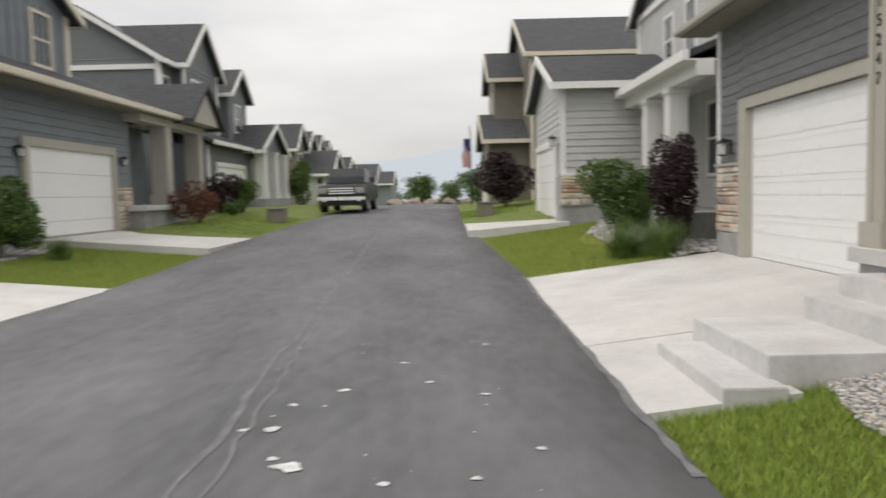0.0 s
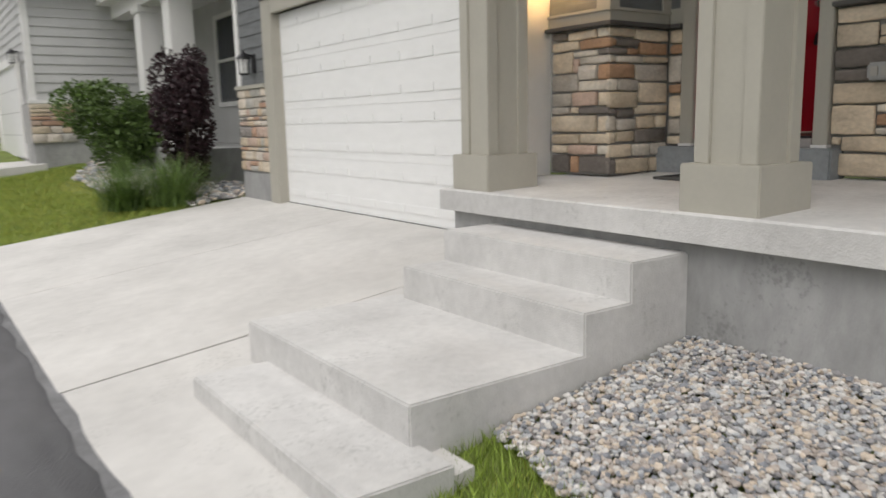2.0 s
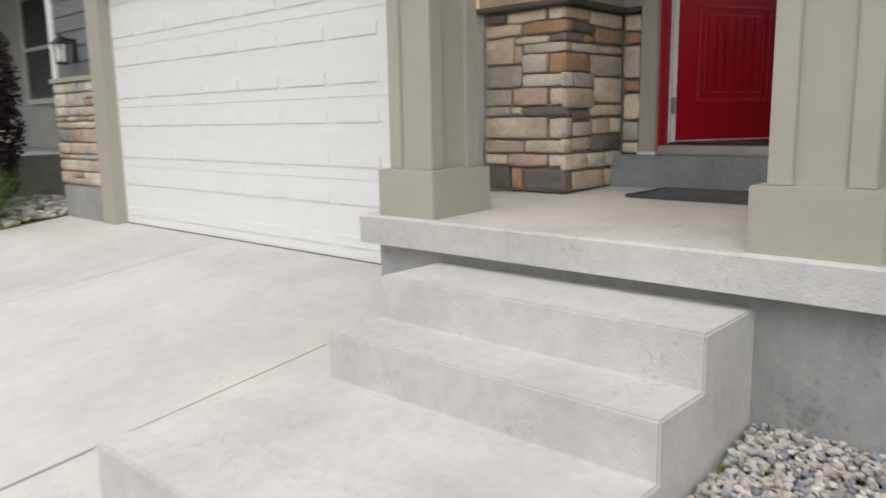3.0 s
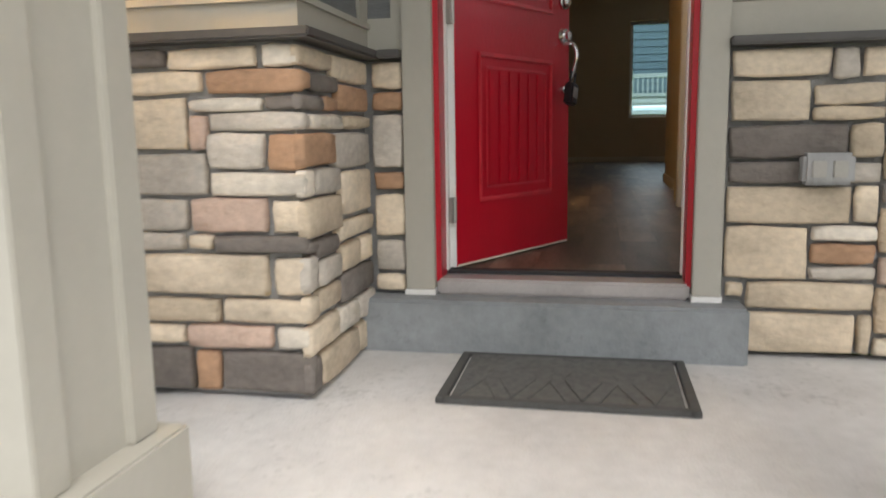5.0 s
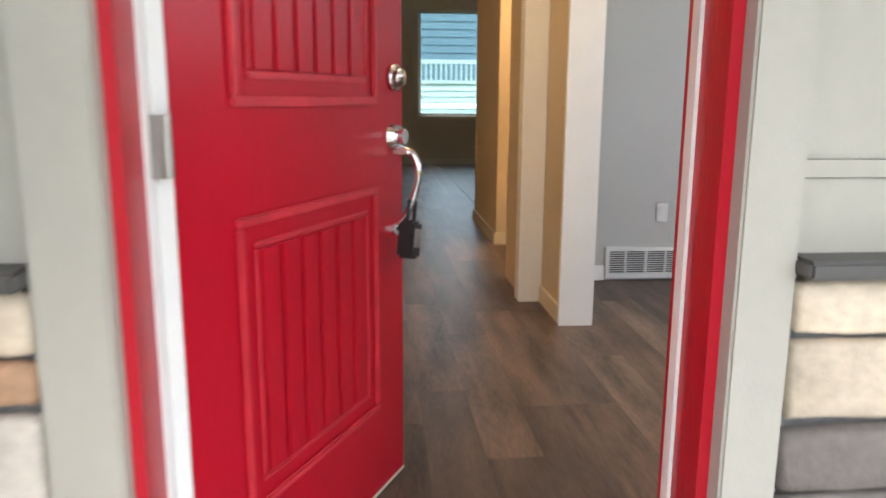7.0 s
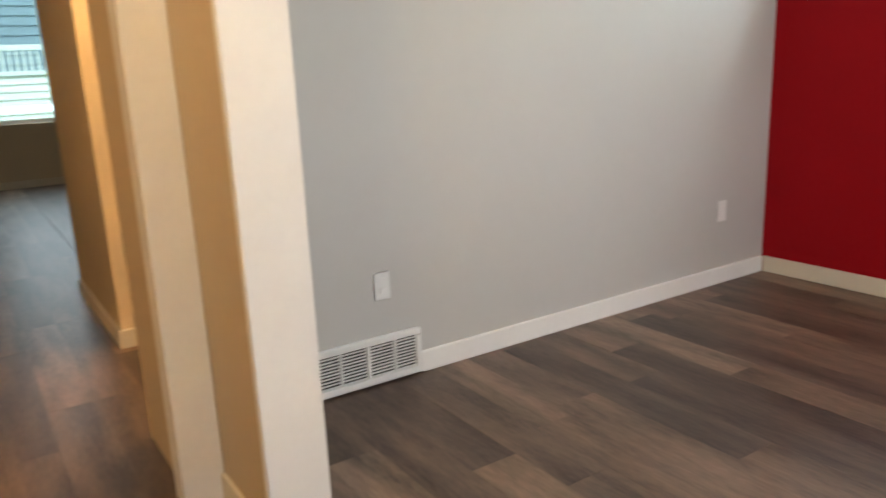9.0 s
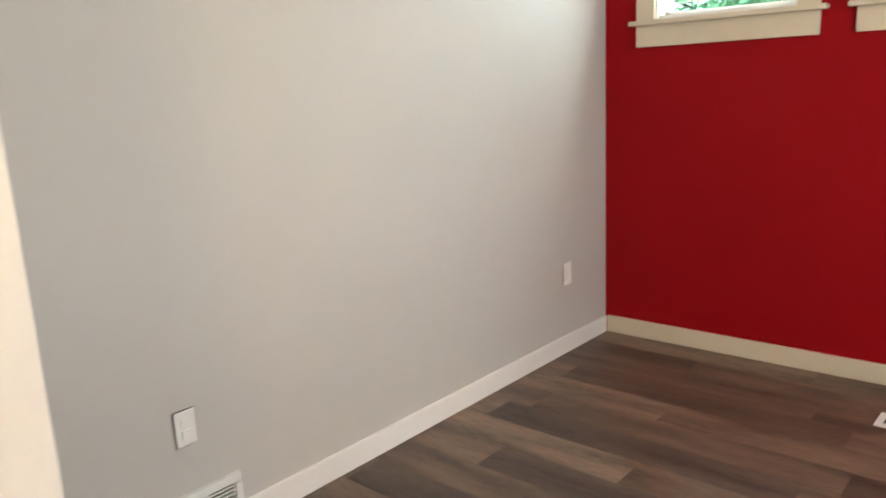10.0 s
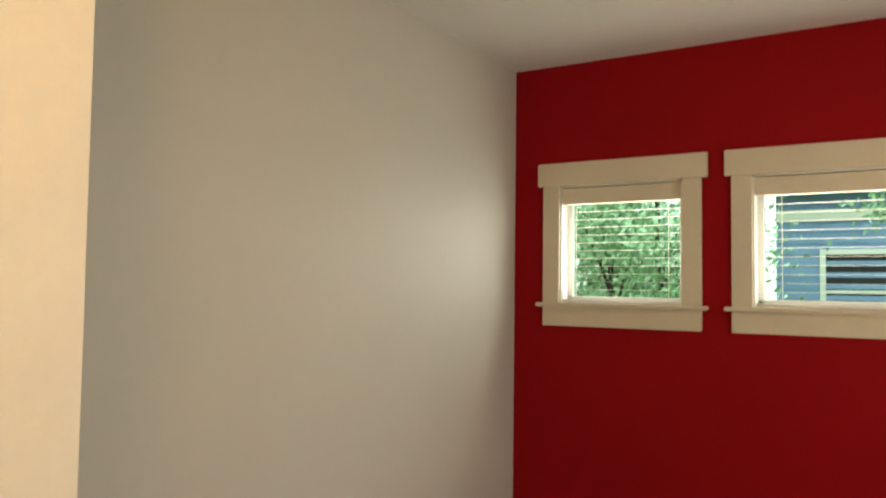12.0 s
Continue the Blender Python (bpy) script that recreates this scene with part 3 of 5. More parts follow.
# roof and eaves above the garage and porch
rf = thing("roof_own", "dark shingled low roof with soffit and gutter", "roof", kind="structure")
bm = bmesh.new()
prism(bm, [(4.2, 4.22), (9.2, 6.6), (9.2, 6.72), (4.15, 4.32)], "y", 7.2, 13.75)
part("shingle_slope", bm, ROOF, rf)
bm = bmesh.new()
prism(bm, [(3.55, 3.98), (9.2, 6.6), (9.2, 6.72), (3.5, 4.08)], "y", 1.0, 7.2)
part("shingle_slope", bm, ROOF, rf)
# shade under the garage eave is put into the dark olive colour
part("soffit", boxes((4.2, 4.74, 7.2, 13.75, 4.18, 4.22)), OLIVE, rf, "brown soffit with eave shade put into its colour")
part("soffit", boxes((3.55, 5.8, 1.0, 7.2, 3.94, 3.98)), WHITE, rf)
part("gutter", boxes((4.08, 4.2, 7.2, 13.8, 4.2, 4.32), bevel=0.02), TRIM, rf, "khaki gutter")
part("gutter", boxes((3.42, 3.55, 1.0, 7.2, 3.97, 4.09), bevel=0.02), TRIM, rf)
part("beam", boxes((3.9, 4.3, 1.0, 7.3, 3.68, 3.94)), TRIM, rf, "khaki porch beam")
part("beam", boxes((4.3, 4.8, 6.9, 7.3, 3.68, 3.94)), TRIM, rf)

# stone pier between garage and front door
wp = wall("wall_pier", "lap-sided pier above a stone base beside the door", (5.05, 5.8, 6.90, 7.5, 2.05, 3.95), (5.05, 5.8, 6.90, 7.5, 0.98, 2.05))
laid(wp, (5.046, 6.865, 0), (0, 1, 0), (-1, 0, 0), DARK_S, (440, 590, 1993, 2045), (8, 122, 1862, 1899), (0, 309, 1430, 1485), (405, 592, 990, 1125), (0, 305, 990, 1122))
laid(wp, (5.046, 6.865, 0), (0, 1, 0), (-1, 0, 0), CREAM_S, (143, 428, 1983, 2045), (324, 592, 1912, 1979), (379, 592, 1746, 1900), (5, 111, 1495, 1591), (318, 394, 1440, 1487), (135, 592, 1300, 1425), (5, 114, 1300, 1418), (5, 287, 1217, 1287), (430, 592, 1142, 1199))
laid(wp, (5.046, 6.865, 0), (0, 1, 0), (-1, 0, 0), PALE_S, (5, 129, 1983, 2045), (135, 365, 1858, 1895), (0, 306, 1607, 1675), (5, 117, 1135, 1205))
laid(wp, (5.046, 6.865, 0), (0, 1, 0), (-1, 0, 0), RUST_S, (5, 305, 1908, 1976), (5, 118, 1685, 1792), (317, 394, 990, 1121))
laid(wp, (5.046, 6.865, 0), (0, 1, 0), (-1, 0, 0), PINK_S, (314, 367, 1742, 1848), (129, 380, 1495, 1598), (131, 417, 1131, 1203))
laid(wp, (5.046, 6.865, 0), (0, 1, 0), (-1, 0, 0), GREY_S, (0, 303, 1802, 1850), (132, 308, 1686, 1792), (320, 592, 1608, 1734), (395, 592, 1501, 1598), (408, 592, 1440, 1494))
laid(wp, (5.046, 6.865, 0), (0, 1, 0), (-1, 0, 0), TAN_S, (304, 592, 1210, 1288))
laid(wp, (5.012, 6.896, 0), (1, 0, 0), (0, -1, 0), TAN_S, (5, 288, 1985, 2045), (399, 662, 1806, 1852), (5, 316, 1475, 1590), (320, 524, 1320, 1413), (99, 287, 1225, 1304), (97, 464, 990, 1100), (478, 660, 990, 1100))
laid(wp, (5.012, 6.896, 0), (1, 0, 0), (0, -1, 0), CREAM_S, (302, 665, 1968, 2045), (345, 662, 1510, 1658), (300, 661, 1426, 1496), (540, 660, 1320, 1413), (5, 88, 1217, 1300), (5, 262, 1112, 1207))
laid(wp, (5.012, 6.896, 0), (1, 0, 0), (0, -1, 0), RUST_S, (5, 76, 1915, 1973), (343, 645, 1866, 1955), (216, 333, 1860, 1906), (5, 278, 1690, 1790))
laid(wp, (5.012, 6.896, 0), (1, 0, 0), (0, -1, 0), DARK_S, (88, 333, 1917, 1973), (5, 204, 1855, 1905), (95, 290, 1403, 1465), (300, 650, 1215, 1310), (5, 86, 990, 1100), (5, 84, 1430, 1466))
laid(wp, (5.012, 6.896, 0), (1, 0, 0), (0, -1, 0), PALE_S, (95, 386, 1800, 1848), (5, 95, 1600, 1682), (275, 470, 1112, 1205))
laid(wp, (5.012, 6.896, 0), (1, 0, 0), (0, -1, 0), GREY_S, (290, 662, 1672, 1794), (108, 332, 1600, 1680), (480, 660, 1112, 1205), (5, 84, 1800, 1848), (98, 308, 1314, 1395), (5, 84, 1312, 1418))
part("ledge", boxes((4.97, 5.75, 6.82, 7.5, 2.057, 2.087), bevel=0.006), CAPM, wp, "dark metal ledge over the stone")
part("band", boxes((5.02, 5.75, 6.87, 7.5, 2.087, 2.165)), TRIM, wp)
part("sill_strip", boxes((5.005, 5.75, 6.858, 7.5, 2.165, 2.185)), TRIM, wp)
part("corner_board", boxes((5.02, 5.12, 6.87, 7.0, 2.185, 3.95)), TRIM, wp)
part("corner_board", boxes((5.60, 5.72, 6.87, 6.97, 2.185, 3.95)), TRIM, wp)
lap(wp, "x", 5.05, 7.0, 7.5, 2.185, 3.95, SIDING, 0.17)
lap(wp, "y", 6.90, 5.12, 5.60, 2.185, 3.95, SIDING, 0.17)

# door wall
wd = wall("wall_front", "front wall of stone below and slate siding above", (5.72, 5.86, 6.70, 7.2, 1.0, 4.19), (5.72, 5.86, 4.55, 5.60, 1.0, 4.19), (5.72, 5.86, 1.9, 2.55, 1.0, 4.19),
          (5.72, 5.86, 2.55, 4.55, 1.0, 2.1), (5.72, 5.86, 2.55, 4.55, 3.6, 4.19), (5.72, 5.86, 5.60, 6.70, 3.36, 4.19))
laid(wd, (5.70, 5.595, 0), (0, -1, 0), (-1, 0, 0), CREAM_S, (10, 317, 1958, 2045), (10, 261, 1808, 1943), (276, 490, 1860, 1928), (415, 490, 1945, 2045), (416, 490, 1464, 1589))
laid(wd, (5.70, 5.595, 0), (0, -1, 0), (-1, 0, 0), GREY_S, (327, 404, 1943, 2045), (286, 490, 1266, 1310), (278, 490, 1600, 1668))
laid(wd, (5.70, 5.595, 0), (0, -1, 0), (-1, 0, 0), TAN_S, (272, 490, 1808, 1850), (10, 407, 1462, 1586), (10, 276, 1266, 1448), (15, 71, 1197, 1252), (83, 490, 1160, 1254), (5, 438, 1008, 1147), (448, 490, 1008, 1147), (392, 490, 1682, 1793))
laid(wd, (5.70, 5.595, 0), (0, -1, 0), (-1, 0, 0), DARK_S, (10, 382, 1682, 1793), (10, 268, 1598, 1671))
laid(wd, (5.70, 5.595, 0), (0, -1, 0), (-1, 0, 0), PALE_S, (288, 490, 1402, 1450))
laid(wd, (5.70, 5.595, 0), (0, -1, 0), (-1, 0, 0), RUST_S, (286, 490, 1322, 1392))
stones(wd, (5.70, 5.10, 0), (0, -1, 0), (-1, 0, 0), 0.555, 1.0, 2.05, 31, 1.15)
stones(wd, (5.70, 4.545, 0), (0, -1, 0), (-1, 0, 0), 2.6, 1.0, 2.05, 32, 1.3)
laid(wd, (5.70, 6.865, 0), (0, -1, 0), (-1, 0, 0), CREAM_S, (10, 122, 1950, 2045), (10, 122, 1190, 1255), (10, 122, 1400, 1560))
laid(wd, (5.70, 6.865, 0), (0, -1, 0), (-1, 0, 0), RUST_S, (10, 122, 1870, 1936), (10, 122, 1575, 1645))
laid(wd, (5.70, 6.865, 0), (0, -1, 0), (-1, 0, 0), GREY_S, (10, 122, 1660, 1856), (10, 122, 1270, 1385))
part("ledge", boxes((5.62, 5.72, 1.9, 5.60, 2.057, 2.087), bevel=0.006), CAPM, wd, "dark metal ledge over the stone")
part("ledge", boxes((5.62, 5.72, 6.735, 6.82, 2.057, 2.087), bevel=0.006), CAPM, wd)
part("band", boxes((5.69, 5.72, 4.5, 5.60, 2.087, 2.205)), TRIM, wd)
part("band", boxes((5.69, 5.72, 6.735, 6.87, 2.087, 2.205)), TRIM, wd)
part("sill_strip", boxes((5.682, 5.72, 4.5, 5.60, 2.207, 2.234)), TRIM, wd)
part("side_board", boxes((5.69, 5.72, 5.45, 5.60, 2.235, 3.6)), TRIM, wd)
part("side_board", boxes((5.69, 5.72, 6.735, 6.78, 2.205, 3.6)), TRIM, wd)
lap(wd, "x", 5.72, 4.5, 5.45, 2.235, 4.1, SIDING, 0.17)
lap(wd, "x", 5.72, 6.78, 6.87, 2.205, 4.1, SIDING, 0.17)
part("door_trim", boxes((5.66, 5.74, 5.598, 5.695, 1.20, 3.5), bevel=0.005), TRIM, wd, "khaki casing of the front door")
part("door_trim", boxes((5.66, 5.74, 6.625, 6.735, 1.20, 3.5), bevel=0.005), TRIM, wd)
part("door_trim", boxes((5.66, 5.74, 5.598, 6.735, 3.36, 3.5), bevel=0.005), TRIM, wd)

solid("threshold_step", boxes((5.565, 5.76, 5.515, 6.89, 0.96, 1.178), bevel=0.012), GREYSTEP, "grey concrete step below the front door", "step")
bx = thing("outlet_box", "grey weatherproof outlet box on the stone wall", "outlet", (5.66, 5.2, 1.6))
inv(part("housing", boxes((5.62, 5.70, 5.20, 5.36, 1.595, 1.70), bevel=0.012), FOUND, bx))
inv(part("socket", boxes((5.612, 5.622, 5.225, 5.27, 1.62, 1.675), bevel=0.003), STEEL, bx))
inv(part("socket", boxes((5.612, 5.622, 5.29, 5.335, 1.62, 1.675), bevel=0.003), STEEL, bx))

dm = thing("door_mat", "thin dark grey ribbed door mat on the porch", "mat", (5.3, 6.1, 0.97))
bm = bmesh.new()
prism(bm, [(5.09, 0.973), (5.55, 0.983), (5.55, 0.991), (5.09, 0.981)], "y", 5.765, 6.46)
inv(part("pad", bm, MATM, dm))
for r in ((5.07, 5.10, 5.745, 6.48), (5.54, 5.57, 5.745, 6.48), (5.07, 5.57, 5.725, 5.755), (5.07, 5.57, 6.47, 6.50)):
    inv(part("border", boxes((*r, 0.972, 0.992), bevel=0.003), MATEDGE, dm))
for k in range(12):
    # raised diagonal ribs in two directions
    for j in (-1, 1):
        cy, cx = 5.82 + k * 0.053, 5.32 + 0.11 * j
        bm = bmesh.new()
        d = 0.03 if (k + j) % 4 < 2 else -0.03
        prism(bm, [(cx - 0.09, cy - d), (cx + 0.09, cy + d), (cx + 0.09, cy + d + 0.006), (cx - 0.09, cy - d + 0.006)], "z", 0.978, 0.9885)
        inv(part("rib", bm, MATM, dm))

# door frame, sill and open leaf
df = thing("door_frame", "red-painted front door frame with white stops", "door frame", kind="structure")
part("jamb", boxes((5.70, 5.86, 5.695, 5.715, 1.22, 3.34)), REDDOOR, df, "red jamb")
part("jamb", boxes((5.70, 5.80, 6.605, 6.625, 1.22, 3.34)), REDDOOR, df)
part("jamb", boxes((5.70, 5.86, 5.695, 6.625, 3.32, 3.36)), REDDOOR, df)
part("weather_strip", boxes((5.80, 5.83, 5.713, 5.722, 1.25, 3.32)), WHITE, df)
part("weather_strip", boxes((5.80, 5.86, 6.598, 6.623, 1.25, 3.32)), WHITE, df, "white stop strip")
part("sill", boxes((5.68, 5.86, 5.70, 6.62, 1.178, 1.238), bevel=0.01), SILLM, df, "pale metal door sill")
part("sill_rubber", boxes((5.80, 5.86, 5.715, 6.60, 1.238, 1.252)), RUBBER, df)
part("flashing", boxes((5.652, 5.72, 5.595, 5.698, 1.180, 1.20)), WHITE, df)
part("flashing", boxes((5.652, 5.72, 6.622, 6.738, 1.180, 1.20)), WHITE, df)

door = thing("door_front", "bright red panelled front door standing open inward", "door", kind="structure")
leaf = part("leaf", boxes((0, 0.895, -0.022, 0.022, 0.012, 2.03), bevel=0.003), REDDOOR, door, "red beadboard door leaf")
part("door_sweep", boxes((0.005, 0.89, -0.024, -0.0215, 0.012, 0.021)), IVORY, door, "pale worn bottom edge")
part("hinge_edge", boxes((-0.004, 0.0, -0.021, 0.021, 0.012, 2.03)), WHITE, door, "white hinge-side edge")


def door_panel(z0, z1):
    x0, x1 = 0.15, 0.73
    bm = bmesh.new()
    # a stepped picture-frame moulding: an outer bead and a lower inner bead
    for a, w, d in ((0.0, 0.020, 0.011), (0.052, 0.013, 0.008)):
        for (p, q, e, f) in ((x0 + a, x1 - a, z0 + a, z0 + a + w), (x0 + a, x1 - a, z1 - a - w, z1 - a),
                             (x0 + a, x0 + a + w, z0 + a + w, z1 - a - w), (x1 - a - w, x1 - a, z0 + a + w, z1 - a - w)):
            box(bm, p, q, -0.022 - d, -0.0215, e, f, 0.0045)
    # the paler colour stands in for highlights along the beads
    part("moulding", bm, REDGLINT, leaf, "red moulding with gloss highlights put into its paler colour")
    n, m = 6, 0.066
    w = (x1 - x0 - 2 * m) / n
    for i in range(n):
        a = x0 + m + w * i
        part("bead_board", boxes((a + 0.0045, a + w - 0.0045, -0.030, -0.0215, z0 + m, z1 - m), bevel=0.004), REDDOOR, leaf)


door_panel(0.26, 0.86)
door_panel(1.06, 1.88)
for z in (0.24, 1.0, 1.78):
    bm = bmesh.new()
    cyl(bm, (-0.012, -0.024, z - 0.05), (-0.012, -0.024, z + 0.05), 0.008)
    box(bm, -0.03, 0.0, -0.026, 0.02, z - 0.05, z + 0.05, 0.002)
    part("hinge", bm, STEEL, door, "satin metal hinge")
lk = part("deadbolt", cyl(cyl(bmesh.new(), (0.83, -0.022, 1.13), (0.83, -0.038, 1.13), 0.034), (0.83, -0.038, 1.13), (0.83, -0.055, 1.13), 0.026, 0.02), CHROME, door, "round chrome deadbolt", True)
bm = bmesh.new()
cyl(bm, (0.83, 0.022, 1.13), (0.83, 0.05, 1.13), 0.034, 0.026)
box(bm, 0.82, 0.84, 0.05, 0.075, 1.105, 1.155, 0.004)
part("thumb_turn", bm, CHROME, door)
bm = bmesh.new()
cyl(bm, (0.83, -0.022, 0.98), (0.83, -0.04, 0.98), 0.036, 0.03)
cyl(bm, (0.83, -0.04, 0.98), (0.83, -0.06, 0.98), 0.02)
box(bm, 0.81, 0.85, -0.075, -0.03, 0.935, 0.945, 0.003)
part("handle_rose", bm, CHROME, door, "chrome handle set")
cu = bpy.data.curves.new("grip", "CURVE")
cu.dimensions, cu.bevel_depth, cu.bevel_resolution = "3D", 0.009, 3
sp = cu.splines.new("BEZIER")
sp.bezier_points.add(3)
for bp, co in zip(sp.bezier_points, ((0.83, -0.04, 0.95), (0.83, -0.085, 0.93), (0.83, -0.075, 0.80), (0.83, -0.03, 0.735))):
    bp.co, bp.handle_left_type, bp.handle_right_type = co, "AUTO", "AUTO"
cu.materials.append(CHROME)
gr = new("grip", cu)
gr.parent = door
part("grip_foot", cyl(bmesh.new(), (0.83, -0.022, 0.735), (0.83, -0.036, 0.735), 0.018), CHROME, door)
bm = bmesh.new()
cyl(bm, (0.83, 0.022, 0.98), (0.83, 0.045, 0.98), 0.036, 0.03)
cyl(bm, (0.83, 0.045, 0.98), (0.83, 0.075, 0.98), 0.014)
box(bm, 0.72, 0.845, 0.062, 0.082, 0.968, 0.992, 0.008)
part("lever", bm, CHROME, door, "chrome inside lever")
door.matrix_world = Matrix.Translation((5.845, 6.590, 1.245)) @ pose(0, 0, 0, 0, 0, -26.6)
kb = thing("lock_box", "black key lock box hanging from the door handle", "lock box")
part("body", boxes((-0.032, 0.032, -0.022, 0.022, -0.13, -0.03), bevel=0.008), BLACK, kb)
part("dial_plate", boxes((-0.02, 0.02, -0.026, -0.021, -0.10, -0.05), bevel=0.002), STEEL, kb, "grey number plate")
bm = bmesh.new()
cyl(bm, (-0.02, 0, -0.03), (-0.02, 0, 0.02), 0.005)
cyl(bm, (0.02, 0, -0.03), (0.02, 0, 0.02), 0.005)
cyl(bm, (-0.024, 0, 0.02), (0.024, 0, 0.02), 0.005)
part("shackle", bm, BLACK, kb)
kb.matrix_world = door.matrix_world @ Matrix.Translation((0.83, -0.078, 0.79)) @ pose(0, 0, 0, 0, 12, 0)


def lantern(x, y, z, lit, label):
    """A wall lantern on a wall that faces -x: plate, arm, roof, cage bars and glass."""
    t = thing("wall_lantern", label, "lantern", (x, y, z))
    part("plate", boxes((-0.015, 0, -0.06, 0.06, -0.12, 0.12), bevel=0.006), BLACK, t)
    part("arm", cyl(bmesh.new(), (-0.01, 0, 0.09), (-0.14, 0, 0.13), 0.012), BLACK, t)
    bm = bmesh.new()
    cyl(bm, (-0.14, 0, 0.06), (-0.14, 0, 0.13), 0.105, 0.03, 20)
    cyl(bm, (-0.14, 0, 0.13), (-0.14, 0, 0.16), 0.02, 0.012)
    part("cap", bm, BLACK, t)
    part("base", cyl(bmesh.new(), (-0.14, 0, -0.15), (-0.14, 0, -0.13), 0.055, 0.062, 20), BLACK, t)
    for k in range(6):
        a = k * math.pi / 3
        c, s = math.cos(a), math.sin(a)
        part("cage_bar", cyl(bmesh.new(), (-0.14 + 0.06 * c, 0.06 * s, -0.13), (-0.14 + 0.075 * c, 0.075 * s, 0.06), 0.005, None, 6), BLACK, t)
    sh = part("shade", cyl(bmesh.new(), (-0.14, 0, -0.125), (-0.14, 0, 0.055), 0.05, 0.06, 20), BULB if lit else PLASTIC, t, "glowing amber glass" if lit else "frosted glass")
    sh.visible_shadow = False
    return t


lantern(5.03, 7.28, 2.49, True, "black cage wall lantern glowing amber above stone")
lantern(4.72, 12.72, 2.20, False, "black cage wall lantern, unlit, beside garage door")

# ---- inside ----
FL = 1.25
bm = boxes((5.86, 17.1, 1.9, 9.0, 1.10, 1.237))
fl = solid("floor", bm, RUBBER, "brown wood-look plank floor", "floor")
wall_grey = solid("wall_grey", boxes((8.915, 9.03, 1.9, 5.24, 1.2, 4.3)), GREYWALL, "pale grey painted wall of the front room", "wall")
# red wall with two openings
Z0, Z1 = 2.885, 3.52
WX = ((6.62, 7.655), (7.985, 8.64))
red = solid("wall_red", boxes((5.72, 8.915, 1.85, 1.99, 1.2, Z0), (5.72, 8.915, 1.85, 1.99, Z1, 4.3), (5.72, WX[0][0], 1.85, 1.99, Z0, Z1), (WX[0][1], WX[1][0], 1.85, 1.99, Z0, Z1), (WX[1][1], 8.915, 1.85, 1.99, Z0, Z1)),
            REDWALL, "deep red painted accent wall", "wall")
stub = solid("wall_stub", boxes((8.03, 8.915, 5.225, 5.355, 1.2, 4.3)), TANWALL, "cream painted wall stub between hall and room", "wall")
part("end_casing", boxes((8.0, 8.03, 5.205, 5.372, 1.25, 4.19), bevel=0.003), WHITE, stub, "white flat casing")
part("side_casing", boxes((8.03, 8.12, 5.207, 5.225, 1.25, 4.19), bevel=0.003), WHITE, stub)
part("jamb_casing", boxes((8.45, 8.56, 5.357, 5.482, 1.25, 4.19), bevel=0.003), WHITE, stub, "white jamb projecting into the hall")
solid("wall_hall_end", boxes((8.56, 9.03, 5.357, 5.45, 1.2, 4.3)), TANWALL, "cream hall wall beyond the jamb", "wall")
solid("wall_hall", boxes((10.08, 11.3, 5.20, 5.34, 1.2, 4.3), (10.08, 10.2, 2.0, 5.20, 1.2, 4.3)), TANWALL, "cream painted hall wall in warm light", "wall")
solid("wall_passage", boxes((9.03, 10.2, 1.85, 2.0, 1.2, 4.3)), TANWALL, "cream passage end wall", "wall")
solid("wall_hall_side", boxes((5.86, 12.0, 7.1, 7.2, 1.2, 4.3)), TANWALL, "cream hall wall behind the open door", "wall")
BW = (4.40, 5.52, 2.03, 3.70)
solid("wall_back", boxes((17.0, 17.15, 1.85, BW[0], 1.2, 4.3), (17.0, 17.15, BW[1], 9.1, 1.2, 4.3), (17.0, 17.15, BW[0], BW[1], 1.2, BW[2]), (17.0, 17.15, BW[0], BW[1], BW[3], 4.3)), TANWALL, "tan back wall of the far room", "wall")
solid("wall_far_sides", boxes((12.0, 17.0, 9.0, 9.1, 1.2, 4.3), (11.9, 12.0, 7.2, 9.1, 1.2, 4.3), (10.2, 17.0, 1.85, 2.0, 1.2, 4.3)), TANWALL, "tan side walls of the far room", "wall")
solid("ceiling", boxes((5.72, 17.15, 1.85, 9.1, 4.19, 4.32)), CEILM, "white lightly textured ceiling", "ceiling")

bbh = 0.092


def board(name, rows, material=WHITE):
    for r in rows:
        solid("baseboard", boxes(r, bevel=0.003), material, name, "baseboard")


board("white flat baseboard", [(8.897, 8.915, 2.008, 4.371, FL, FL + bbh), (8.897, 8.915, 4.87, 5.205, FL, FL + bbh)])
board("ivory baseboard on the red wall", [(5.86, 8.897, 1.99, 2.008, FL, FL + bbh)], IVORY)
board("ivory hall baseboard", [(8.03, 8.45, 5.355, 5.37, FL, FL + bbh), (10.062, 10.08, 2.0, 5.34, FL, FL + bbh), (10.062, 11.3, 5.34, 5.358, FL, FL + bbh), (16.98, 17.0, 2.0, 9.0, FL, FL + bbh)], IVORY)


